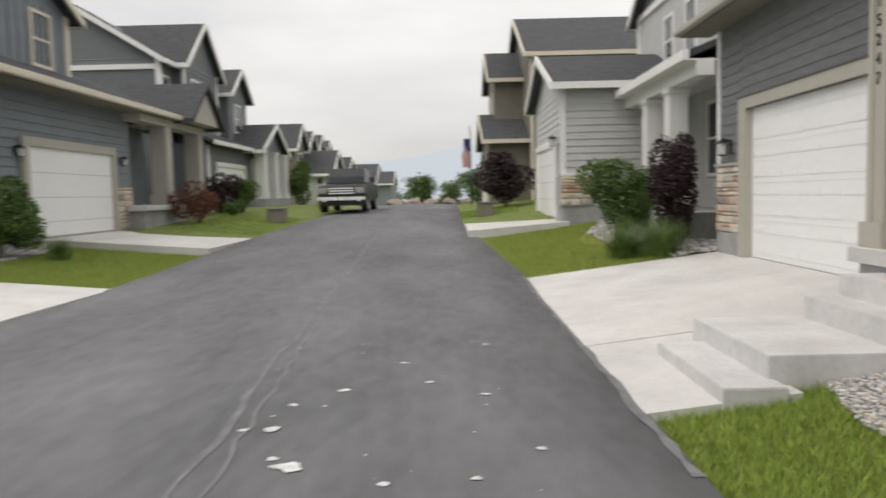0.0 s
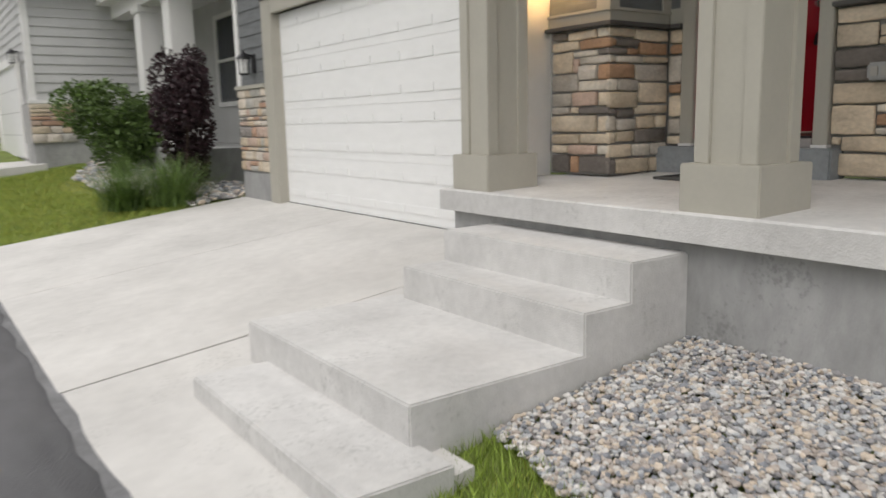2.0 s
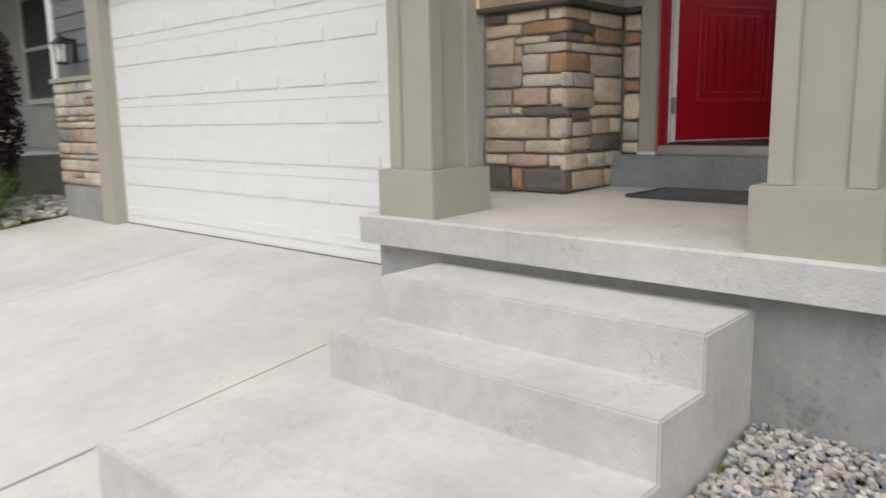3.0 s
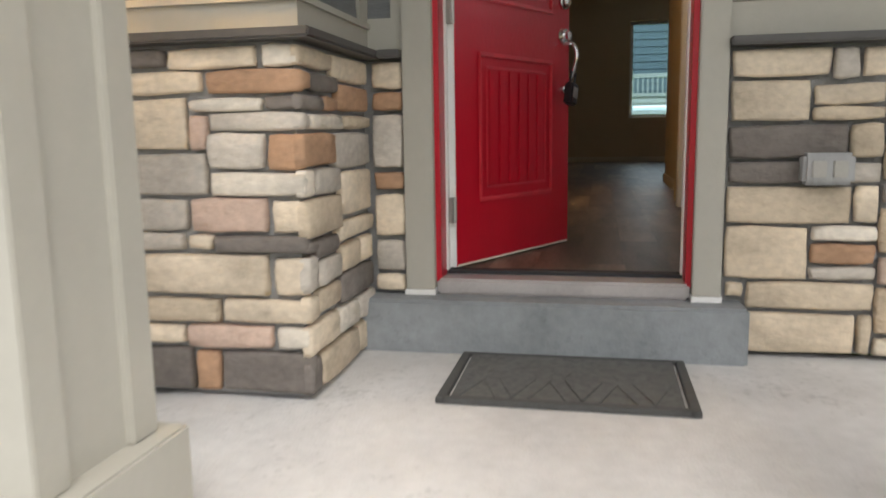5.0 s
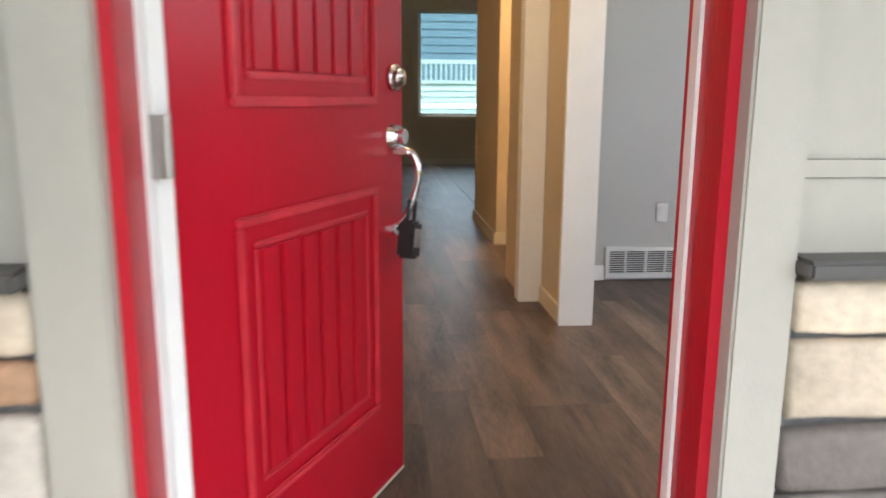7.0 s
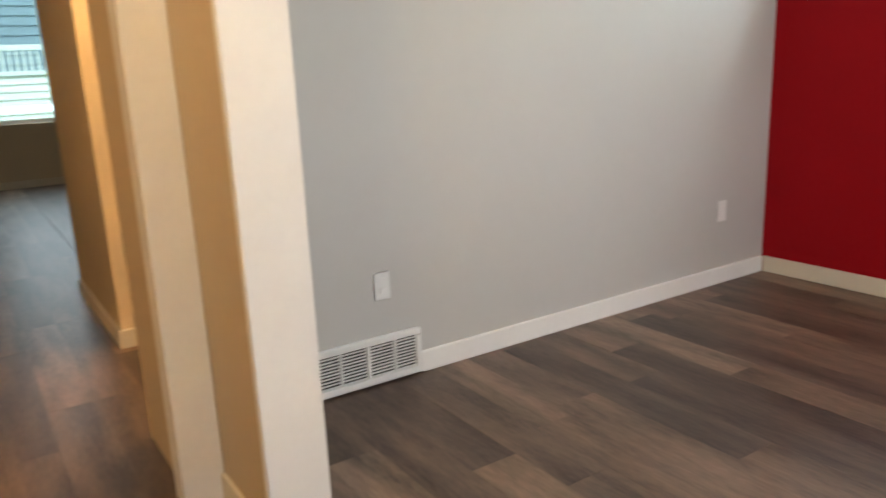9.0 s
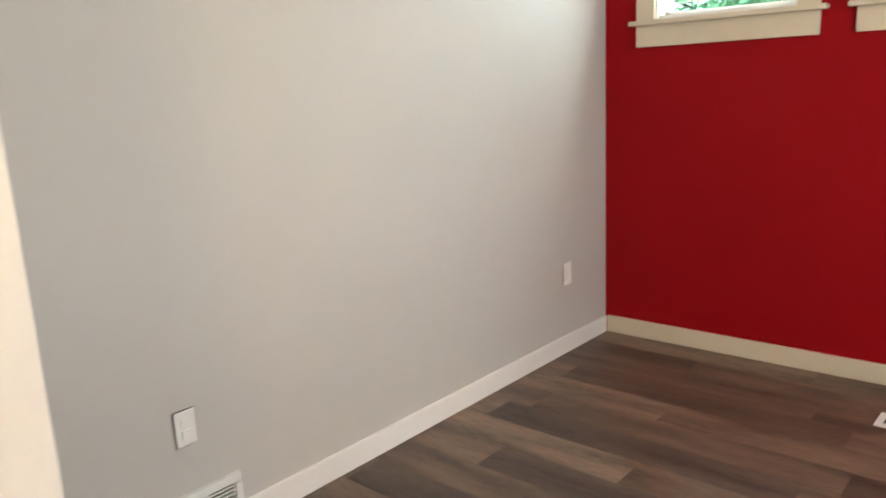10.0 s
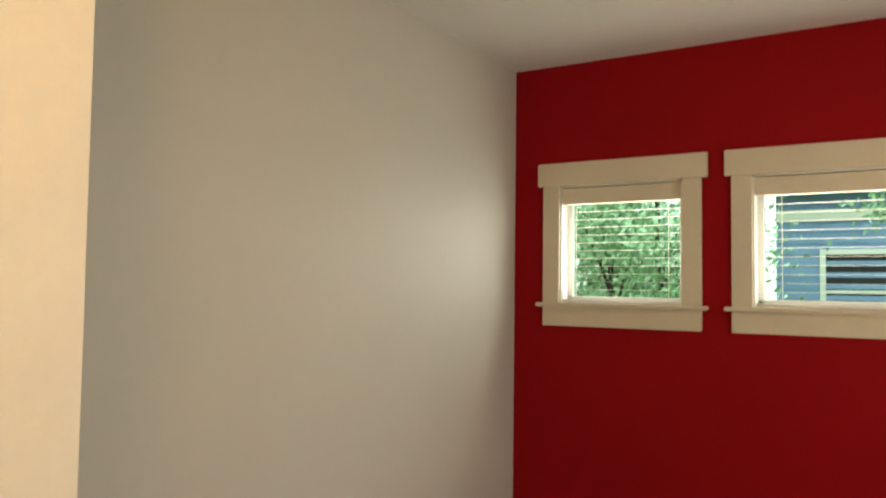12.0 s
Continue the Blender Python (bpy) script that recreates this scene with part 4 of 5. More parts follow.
def room_window(x0, x1, label):
    w = thing("window", label, "window", kind="structure")
    c = 0.095
    part("head_casing", boxes((x0 - c - 0.03, x1 + c + 0.03, 1.99, 2.018, Z1, Z1 + 0.125), bevel=0.003), IVORY, w)
    part("side_casing", boxes((x0 - c, x0, 1.99, 2.012, Z0, Z1), bevel=0.003), IVORY, w)
    part("side_casing", boxes((x1, x1 + c, 1.99, 2.012, Z0, Z1), bevel=0.003), IVORY, w)
    part("stool", boxes((x0 - c - 0.03, x1 + c + 0.03, 1.90, 2.04, Z0 - 0.022, Z0), bevel=0.004), IVORY, w)
    part("apron", boxes((x0 - c, x1 + c, 1.99, 2.012, Z0 - 0.125, Z0 - 0.022), bevel=0.003), IVORY, w)
    f = part("frame", boxes((x0, x0 + 0.035, 1.86, 1.90, Z0, Z1), (x1 - 0.035, x1, 1.86, 1.90, Z0, Z1), (x0, x1, 1.86, 1.90, Z0, Z0 + 0.035), (x0, x1, 1.86, 1.90, Z1 - 0.035, Z1)), PLASTIC, w, "white vinyl sash")
    part("jamb_liner", boxes((x0, x0 + 0.008, 1.90, 1.992, Z0, Z1), (x1 - 0.008, x1, 1.90, 1.992, Z0, Z1), (x0, x1, 1.90, 1.992, Z1 - 0.008, Z1)), PLASTIC, w)
    p = part("pane", boxes((x0 + 0.035, x1 - 0.035, 1.875, 1.881, Z0 + 0.035, Z1 - 0.035)), COATED_DIM, w)
    p.visible_shadow = False
    part("blind_valance", boxes((x0 + 0.006, x1 - 0.006, 1.93, 1.985, Z1 - 0.10, Z1 - 0.012), bevel=0.004), IVORY, w, "ivory blind headrail")
    for k in range(12):
        z = Z0 + 0.03 + k * 0.042
        part("slat", boxes((x0 + 0.012, x1 - 0.012, 1.946, 1.964, z, z + 0.0015)), PLASTIC, w)
    part("bottom_rail", boxes((x0 + 0.012, x1 - 0.012, 1.93, 1.98, Z0 + 0.004, Z0 + 0.018)), PLASTIC, w)
    for k in (0.12, 0.88):
        part("cord", cyl(bmesh.new(), (x0 + (x1 - x0) * k, 1.955, Z0 + 0.01), (x0 + (x1 - x0) * k, 1.955, Z1 - 0.1), 0.0015, None, 6), PLASTIC, w)


room_window(*WX[1], "small high window with ivory casing and open blind")
room_window(*WX[0], "wider high window with ivory casing and open blind")

# unseen window, added to go with the front room's fill lamp
fw = thing("unseen_window_front", "unseen white framed front room window, added to admit daylight", "window", kind="structure")
part("frame", boxes((5.75, 5.80, 2.55, 2.60, 2.1, 3.6), (5.75, 5.80, 4.50, 4.55, 2.1, 3.6), (5.75, 5.80, 2.55, 4.55, 2.1, 2.15), (5.75, 5.80, 2.55, 4.55, 3.55, 3.6), (5.75, 5.80, 3.53, 3.57, 2.1, 3.6)), PLASTIC, fw)
p = part("pane", boxes((5.77, 5.776, 2.6, 4.5, 2.15, 3.55)), GLASS, fw)
p.visible_shadow = False
bw = thing("window_back", "tan cased back window with a raised blind", "window", kind="structure")
y0, y1, z0, z1 = BW
part("casing", boxes((16.97, 17.0, y0 - 0.09, y1 + 0.09, z0 - 0.09, z0), (16.97, 17.0, y0 - 0.09, y1 + 0.09, z1, z1 + 0.1), (16.97, 17.0, y0 - 0.09, y0, z0, z1), (16.97, 17.0, y1, y1 + 0.09, z0, z1)), TANWALL, bw)
part("sash", boxes((17.05, 17.1, y0, y0 + 0.05, z0, z1), (17.05, 17.1, y1 - 0.05, y1, z0, z1), (17.05, 17.1, y0, y1, z0, z0 + 0.05), (17.05, 17.1, y0, y1, z1 - 0.05, z1)), PLASTIC, bw)
p = part("pane", boxes((17.07, 17.076, y0, y1, z0, z1)), COATED_DIMMER, bw)
p.visible_shadow = False

vt = thing("wall_vent", "white louvred return-air grille low on the wall", "vent", (8.9, 4.62, 1.35))
vy0, vy1, vz0, vz1 = 4.372, 4.868, 1.262, 1.456
# near-black sheet stands in for the shade inside the duct
inv(part("duct_shade", boxes((8.908, 8.914, vy0 + 0.012, vy1 - 0.012, vz0 + 0.012, vz1 - 0.012)), DARK, vt))
for r in ((vy0, vy1, vz0, vz0 + 0.028), (vy0, vy1, vz1 - 0.028, vz1), (vy0, vy0 + 0.024, vz0 + 0.0285, vz1 - 0.0285), (vy1 - 0.024, vy1, vz0 + 0.0285, vz1 - 0.0285), (4.492, 4.502, vz0 + 0.0285, vz1 - 0.0285), (4.612, 4.628, vz0 + 0.0285, vz1 - 0.0285), (4.738, 4.748, vz0 + 0.0285, vz1 - 0.0285)):
    inv(part("frame", boxes((8.890, 8.912, *r), bevel=0.002), PLASTIC, vt))
for k in range(10):
    z = vz0 + 0.031 + k * 0.0136
    bm = bmesh.new()
    prism(bm, [(8.894, z), (8.900, z), (8.900, z + 0.005), (8.894, z + 0.005)], "y", vy0 + 0.02, vy1 - 0.02)
    inv(part("louvre", bm, PLASTIC, vt))


def outlet(y, z, label):
    o = thing("wall_outlet", label, "outlet", (8.915, y, z), "wall outlets")
    part("plate", boxes((-0.006, 0, -0.036, 0.036, -0.058, 0.058), bevel=0.003), PLASTIC, o)
    for dz in (-0.02, 0.02):
        part("receptacle", boxes((-0.009, -0.005, -0.016, 0.016, dz - 0.014, dz + 0.014), bevel=0.003), WHITE, o)


outlet(4.53, 1.662, "white duplex outlet plate above the grille")
outlet(2.387, 1.662, "white duplex outlet plate near the red wall")
fr = thing("floor_register", "small white slotted floor register", "vent", (7.34, 2.39, 1.252))
part("frame", boxes((-0.15, 0.15, -0.07, 0.07, 0, 0.006), bevel=0.002), PLASTIC, fr)
for k in range(14):
    # near-black strips laid on the frame stand in for shaded slots
    part("slot", boxes((-0.12 + k * 0.018, -0.112 + k * 0.018, -0.04, 0.04, 0.0055, 0.0068)), DARK, fr)
for x, y in ((7.1, 6.05), (9.6, 4.6)):
    cl = thing("ceiling_light", "round frosted flush ceiling light, lit", "ceiling light", (x, y, 4.19))
    part("rim", cyl(bmesh.new(), (0, 0, -0.03), (0, 0, 0), 0.17, None, 28), STEEL, cl)
    part("diffuser", cyl(bmesh.new(), (0, 0, -0.09), (0, 0, -0.03), 0.09, 0.15, 28), FIXT, cl, smooth=True)

# ---- neighbouring houses ----


def gable(parent, x0, x1, y0, y1, ze, zr, axis, ov=0.35, fascia=WHITE, tri=None):
    """A gabled roof, its ridge along the axis, with thick slopes, fascia boards and filled gable ends."""
    if axis == "x":
        a0, a1, b0, b1 = x0, x1, y0, y1
    else:
        a0, a1, b0, b1 = y0, y1, x0, x1
    mid = (b0 + b1) / 2
    k = (zr - ze) / (mid - b0)
    for s in (-1, 1):
        e = mid + s * (mid - b0 + ov)
        zl = ze - k * ov
        bm = bmesh.new()
        prism(bm, [(e, zl), (mid, zr), (mid, zr + 0.14), (e, zl + 0.14)], axis, a0 - ov, a1 + ov)
        part("roof", bm, ROOF, parent, "dark grey shingles")
        bm = bmesh.new()
        w = e + s * 0.03
        prism(bm, [(e, zl - 0.05), (w + s * 0.07, zl - 0.05), (w + s * 0.07, zl + 0.13), (e, zl + 0.13)], axis, a0 - ov, a1 + ov)
        part("gutter", bm, fascia, parent)
        for at in (a0 - ov, a1 + ov):
            bm = bmesh.new()
            prism(bm, [(e, zl - 0.06), (mid, zr - 0.06), (mid, zr + 0.16), (e, zl + 0.16)], axis, at - 0.03, at + 0.03)
            part("bargeboard", bm, fascia, parent)
    for at in (a0, a1 - 0.1):
        bm = bmesh.new()
        prism(bm, [(b0, ze), (b1, ze), (mid, zr)], axis, at, at + 0.1)
        part("gable_wall", bm, tri or LIGHTG, parent)


def clad(parent, axis, at, out, a0, a1, z0, z1, material, pitch=0.2, upright=False):
    """Siding on one face, lap boards joined, or battens on a flat wall."""
    if upright:
        n = max(1, int((a1 - a0) / 0.4))
        for i in range(n + 1):
            a = a0 + (a1 - a0) * i / n
            lo, hi = sorted((at, at + out * 0.025))
            part("batten", boxes((*((lo, hi, a - 0.025, a + 0.025) if axis == "x" else (a - 0.025, a + 0.025, lo, hi)), z0, z1)), material, parent)
    else:
        bm = bmesh.new()
        z = z0
        while z < z1 - 0.02:
            t = min(z + pitch, z1)
            prism(bm, [(at, z), (at + out * 0.03, z), (at + out * 0.008, t), (at, t)], "y" if axis == "x" else "x", a0, a1)
            z = t
        part("siding", bm, material, parent)


def pane_window(parent, axis, at, out, a0, a1, z0, z1, trim=WHITE, split=True):
    """A trimmed house window standing proud of a wall."""
    def bx(d0, d1, u0, u1, w0, w1):
        lo, hi = sorted((at + out * d0, at + out * d1))
        return (lo, hi, u0, u1, w0, w1) if axis == "x" else (u0, u1, lo, hi, w0, w1)
    t = 0.09
    w = part("window", boxes(bx(0, 0.06, a0 - t, a0, z0 - t, z1 + t), bx(0, 0.06, a1, a1 + t, z0 - t, z1 + t), bx(0, 0.06, a0, a1, z0 - t, z0), bx(0, 0.06, a0, a1, z1, z1 + t)), trim, parent)
    part("pane", boxes(bx(0, 0.02, a0, a1, z0, z1)), PANE, w, "dark reflecting pane")
    if split:
        m = (z0 + z1) / 2
        part("sash_bar", boxes(bx(0, 0.045, a0, a1, m - 0.03, m + 0.03)), trim, w)
    return w


def garage(parent, x, out, y0, y1, z0, z1, trim):
    d = part("garage_door", boxes((x - 0.02, x + 0.02, y0, y1, z0, z1)), GARAGE, parent, "white sectional garage door")
    for k in range(1, 4):
        z = z0 + (z1 - z0) * k / 4
        part("joint", boxes((x + out * 0.015 - 0.008, x + out * 0.015 + 0.008, y0, y1, z - 0.008, z + 0.008)), LIGHTG, d)
    lo, hi = sorted((x, x + out * 0.09))
    part("garage_trim", boxes((lo, hi, y0 - 0.22, y0, z0, z1 + 0.2), (lo, hi, y1, y1 + 0.22, z0, z1 + 0.2), (lo, hi, y0, y1, z1, z1 + 0.2), bevel=0.01), trim, parent)


def post(parent, x, y, w, z0, z1, material):
    p = part("column", boxes((x - w / 2, x + w / 2, y - w / 2, y + w / 2, z0, z1), bevel=0.01), material, parent)
    part("plinth", boxes((x - w / 2 - 0.05, x + w / 2 + 0.05, y - w / 2 - 0.05, y + w / 2 + 0.05, z0, z0 + 0.3), bevel=0.01), material, p)
    part("capital", boxes((x - w / 2 - 0.04, x + w / 2 + 0.04, y - w / 2 - 0.04, y + w / 2 + 0.04, z1 - 0.15, z1), bevel=0.01), material, p)


# pale grey house next along
h = thing("house_pale", "pale grey two-storey house with white trim and stone base", "house")
g0 = 0.70
part("garage_wall", boxes((3.2, 9, 21.0, 27.2, 0.3, 4.45)), LIGHTG, h, "pale grey lap siding")
clad(h, "y", 21.0, -1, 3.2, 6.6, 2.0, 4.4, LIGHTG, 0.19)
clad(h, "x", 3.2, -1, 21.0, 27.2, 2.85, 4.45, LIGHTG, 0.19)
part("corner_board", boxes((3.15, 3.28, 20.95, 21.1, 2.0, 4.4)), WHITE, h)
part("stone_base", boxes((3.12, 4.0, 20.93, 21.9, 1.12, 1.95)), MORTAR, h, "tan stone veneer")
part("ledge", boxes((3.1, 6.6, 20.9, 21.0, 1.95, 2.02)), WHITE, h)
part("footing", boxes((3.14, 6.6, 20.95, 21.9, 0.4, 1.12)), FOUND, h)
stones(h, (3.12, 20.93, 0), (1, 0, 0), (0, -1, 0), 0.9, 1.13, 1.95, 41, 1.3)
garage(h, 3.18, -1, 22.2, 26.4, 0.78, 2.85, WHITE)
gable(h, 3.2, 7.6, 21.0, 27.2, 4.45, 5.6, "x")
part("main_wall", boxes((6.6, 15, 15.0, 26.0, 0.5, 7.2)), LIGHTG, h, "pale grey board and batten")
clad(h, "x", 6.6, -1, 15.0, 26.0, 4.4, 7.2, LIGHTG, upright=True)
gable(h, 6.6, 15, 15.0, 26.0, 7.2, 10.6, "x", tri=DARKG)
part("belt", boxes((6.52, 6.6, 15.0, 26.0, 7.1, 7.3)), WHITE, h)
part("corner_board", boxes((6.5, 6.62, 25.9, 26.05, 4.4, 7.2)), WHITE, h)
for y in (20.2, 22.2, 16.6):
    pane_window(h, "x", 6.6, -1, y, y + 0.75, 5.2, 6.5)
bm = bmesh.new()
prism(bm, [(4.7, 4.05), (6.7, 4.85), (6.7, 4.97), (4.65, 4.17)], "y", 15.0, 21.2)
part("porch_roof", bm, ROOF, h)
part("porch_fascia", boxes((4.6, 4.72, 14.9, 21.3, 4.0, 4.2)), WHITE, h)
part("porch_beam", boxes((4.9, 5.25, 15.0, 21.0, 3.72, 4.0)), WHITE, h)
part("porch_soffit", boxes((4.72, 6.6, 15.0, 21.0, 4.0, 4.04)), WHITE, h)
part("porch_floor", boxes((4.7, 6.7, 15.0, 21.0, 0.3, 1.05)), FOUND, h)
for y in (17.0, 18.9):
    post(h, 5.1, y, 0.42, 1.05, 3.75, WHITE)
pane_window(h, "x", 6.6, -1, 18.0, 19.2, 1.9, 3.6)
part("front_door", boxes((6.54, 6.6, 16.4, 17.3, 1.05, 3.1)), DARKG, h)
lp = lantern(3.12, 21.6, 2.95, False, "black wall lantern on the pale grey garage")

# olive house beyond
h = thing("house_olive", "olive brown two-storey house with cream trim", "house")
part("main_wall", boxes((3.7, 14, 33.0, 43.0, 0.5, 7.5)), OLIVE, h)
clad(h, "x", 3.7, -1, 33, 43, 1.0, 7.5, OLIVE, 0.22)
clad(h, "y", 33.0, -1, 3.7, 9, 1.0, 7.5, OLIVE, 0.22)
gable(h, 3.7, 14, 33.0, 43.0, 7.5, 9.9, "x", tri=OLIVE, fascia=IVORY)
part("bay_wall", boxes((2.3, 3.7, 36.5, 41.0, 0.6, 7.0)), OLIVE, h)
gable(h, 2.3, 6.4, 36.5, 41.0, 7.0, 8.4, "x", tri=OLIVE, fascia=IVORY)
part("garage_wall", boxes((1.9, 4.6, 34.0, 40.5, 0.6, 3.9)), OLIVE, h)
clad(h, "x", 1.9, -1, 34.0, 40.5, 3.0, 3.9, OLIVE, 0.2)
gable(h, 1.9, 3.6, 34.0, 40.5, 3.9, 5.2, "x", tri=OLIVE, fascia=IVORY)
garage(h, 1.88, -1, 35.0, 39.6, 0.9, 3.0, IVORY)
pane_window(h, "y", 33.0, -1, 6.4, 7.7, 6.7, 7.15, IVORY, False)
for y in (37.3, 39.3):
    pane_window(h, "x", 2.3, -1, y, y + 0.8, 4.9, 6.3, IVORY)
part("corner_board", boxes((3.63, 3.75, 32.93, 33.05, 1, 7.5)), IVORY, h)
h = thing("house_brown", "small brown house with a brown roof far along", "house")
part("main_wall", boxes((3.0, 9, 55, 63, -0.5, 2.6)), EARTH, h)
gable(h, 3.0, 9, 55, 63, 2.6, 4.6, "x", tri=EARTH, fascia=OLIVE)

# blue-grey house across the lane
h = thing("house_slate", "blue-grey two-storey house with khaki porch columns", "house")
part("garage_wall", boxes((-15, -8.75, 12.6, 21.0, 0.2, 4.0)), BLUEG, h)
clad(h, "x", -8.75, 1, 12.6, 20.9, 1.9, 4.0, BLUEG, 0.19)
part("footing", boxes((-9, -8.68, 12.6, 21.0, 0.2, 0.8)), FOUND, h)
part("stone_base", boxes((-9, -8.70, 12.6, 14.9, 0.8, 1.9)), MORTAR, h, "tan stone veneer")
stones(h, (-8.70, 12.6, 0), (0, 1, 0), (1, 0, 0), 2.3, 0.8, 1.9, 51, 1.4)
stones(h, (-8.70, 19.95, 0), (0, 1, 0), (1, 0, 0), 0.95, 0.8, 1.9, 52, 1.3)
garage(h, -8.72, 1, 15.8, 19.7, 0.58, 2.72, TRIM)
part("corner_board", boxes((-8.78, -8.68, 14.3, 14.5, 1.9, 4.0)), TRIM, h)
bm = bmesh.new()
prism(bm, [(-8.1, 3.95), (-11.5, 5.3), (-11.5, 5.42), (-8.05, 4.07)], "y", 10.5, 25.6)
part("porch_roof", bm, ROOF, h, "dark grey shingles")
part("gutter", boxes((-8.1, -7.98, 10.5, 25.6, 3.93, 4.08), bevel=0.02), IVORY, h)
# dark olive again carries the shade under the eave
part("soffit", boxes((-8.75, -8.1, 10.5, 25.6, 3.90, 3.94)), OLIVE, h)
part("porch_wall", boxes((-15, -10.4, 21.0, 26.0, 0.2, 4.0)), BLUEG, h)
clad(h, "x", -10.4, 1, 21.0, 26.0, 1.0, 4.0, BLUEG, 0.19)
part("porch_floor", boxes((-10.4, -8.2, 20.6, 25.6, 0.2, 1.25), bevel=0.02), FOUND, h)
part("porch_slab", boxes((-10.4, -8.1, 20.5, 25.7, 1.25, 1.40), bevel=0.02), STEPC, h)
part("front_door", boxes((-10.4, -10.34, 22.0, 22.95, 1.4, 3.45)), DARK, h, "dark front door")
part("door_trim", boxes((-10.4, -10.32, 21.85, 22.0, 1.4, 3.6), (-10.4, -10.32, 22.95, 23.1, 1.4, 3.6)), TRIM, h)
pane_window(h, "x", -10.4, 1, 23.6, 24.5, 2.1, 3.5, TRIM)
for y in (22.7, 25.6):
    post(h, -8.5, y, 0.48, 1.4, 3.92, TRIM)
part("porch_beam", boxes((-8.75, -8.25, 20.6, 25.6, 3.7, 3.92)), TRIM, h)
bm = bmesh.new()
prism(bm, [(23.4, 3.95), (26.2, 3.95), (24.8, 5.05)], "x", -10.5, -7.8)
part("porch_gable", bm, TRIM, h)
bm = bmesh.new()
prism(bm, [(23.15, 3.85), (24.8, 5.12), (26.45, 3.85), (26.45, 4.0), (24.8, 5.28), (23.15, 4.0)], "x", -10.5, -7.65)
part("gable_roof", bm, ROOF, h)
part("upper_wall", boxes((-16, -10.6, 11.0, 21.6, 4.0, 6.7)), BLUEG, h)
clad(h, "x", -10.6, 1, 11.0, 21.6, 4.6, 6.7, BLUEG, upright=True)
gable(h, -16, -10.6, 11.0, 21.6, 6.7, 9.4, "x", tri=BLUEG, fascia=IVORY)
for y in (16.2, 19.75):
    pane_window(h, "x", -10.6, 1, y, y + 0.85, 5.15, 6.45, IVORY)
part("corner_board", boxes((-10.65, -10.55, 21.45, 21.65, 4.6, 6.7)), IVORY, h)
lantern(-9.77, 17.25, 2.73, False, "black wall lantern on the blue-grey house").rotation_euler = (0, 0, math.pi)
lantern(-9.77, 22.75, 2.73, False, "black wall lantern on the blue-grey house").rotation_euler = (0, 0, math.pi)

# the whole house stands a little further off
h.scale, h.location = (1.12, 1.12, 1.12), (-0.0055, -0.017, -0.183)
# charcoal house and pale-columned house further along
h = thing("house_charcoal", "charcoal two-storey house with white trim", "house")
part("main_wall", boxes((-20, -11.6, 31.0, 40.0, 0.4, 7.3)), DARKG, h)
clad(h, "y", 31.0, -1, -20, -11.6, 1.0, 6.85, DARKG, upright=True)
clad(h, "y", 31.0, -1, -20, -11.6, 7.05, 7.3, DARKG, 0.2)
part("belt", boxes((-20, -11.55, 30.92, 31.0, 6.85, 7.05)), WHITE, h)
gable(h, -20, -11.6, 31.0, 34.0, 7.3, 9.85, "y", tri=DARKG)
part("corner_board", boxes((-11.7, -11.5, 30.9, 31.1, 1, 7.3)), WHITE, h)
part("bay_wall", boxes((-15.5, -11.1, 32.4, 37.0, 0.4, 7.4)), DARKG, h)
clad(h, "x", -11.1, 1, 32.4, 37.0, 4.2, 7.4, DARKG, 0.2)
gable(h, -15.5, -11.1, 32.4, 37.0, 7.4, 9.3, "x", tri=DARKG)
part("bay_board", boxes((-11.15, -11.04, 32.35, 32.55, 4, 7.4)), WHITE, h)
part("bay_board", boxes((-11.15, -11.04, 36.85, 37.05, 4, 7.4)), WHITE, h)
part("rear_bay_wall", boxes((-15.0, -10.9, 38.2, 41.5, 0.4, 6.9)), DARKG, h)
gable(h, -15.0, -10.9, 38.2, 41.5, 6.9, 8.1, "x", tri=DARKG)
for y in (33.3, 34.6):
    pane_window(h, "x", -11.1, 1, y, y + 0.9, 4.9, 6.7)
pane_window(h, "x", -11.6, 1, 31.3, 31.9, 5.2, 6.6)
pane_window(h, "x", -10.9, 1, 39.2, 40.2, 5.0, 6.3)
part("garage_wall", boxes((-12, -10.05, 31.8, 38.2, 0.5, 3.9)), DARKG, h)
clad(h, "x", -10.05, 1, 31.8, 38.2, 3.1, 3.9, DARKG, 0.2)
garage(h, -10.03, 1, 33.0, 37.3, 0.85, 2.95, WHITE)
bm = bmesh.new()
prism(bm, [(-9.6, 3.85), (-11.7, 4.7), (-11.7, 4.85), (-9.55, 3.98)], "y", 31.3, 37.4)
part("porch_roof", bm, ROOF, h)
part("gutter", boxes((-9.6, -9.48, 31.3, 37.4, 3.8, 3.98), bevel=0.02), WHITE, h)
part("downspout", boxes((-10.03, -9.93, 31.7, 31.8, 0.8, 3.8)), WHITE, h)
gable(h, -14, -9.4, 37.8, 43.6, 3.95, 5.3, "x", tri=DARKG)
for y in (38.3, 40.8, 43.2):
    post(h, -9.4, y, 0.5, 1.5, 3.95, WHITE)
part("porch_floor", boxes((-11.2, -9.1, 37.7, 43.6, 0.5, 1.5)), FOUND, h)
part("porch_wall", boxes((-15, -11.2, 38.2, 43.4, 0.5, 3.95)), DARKG, h)
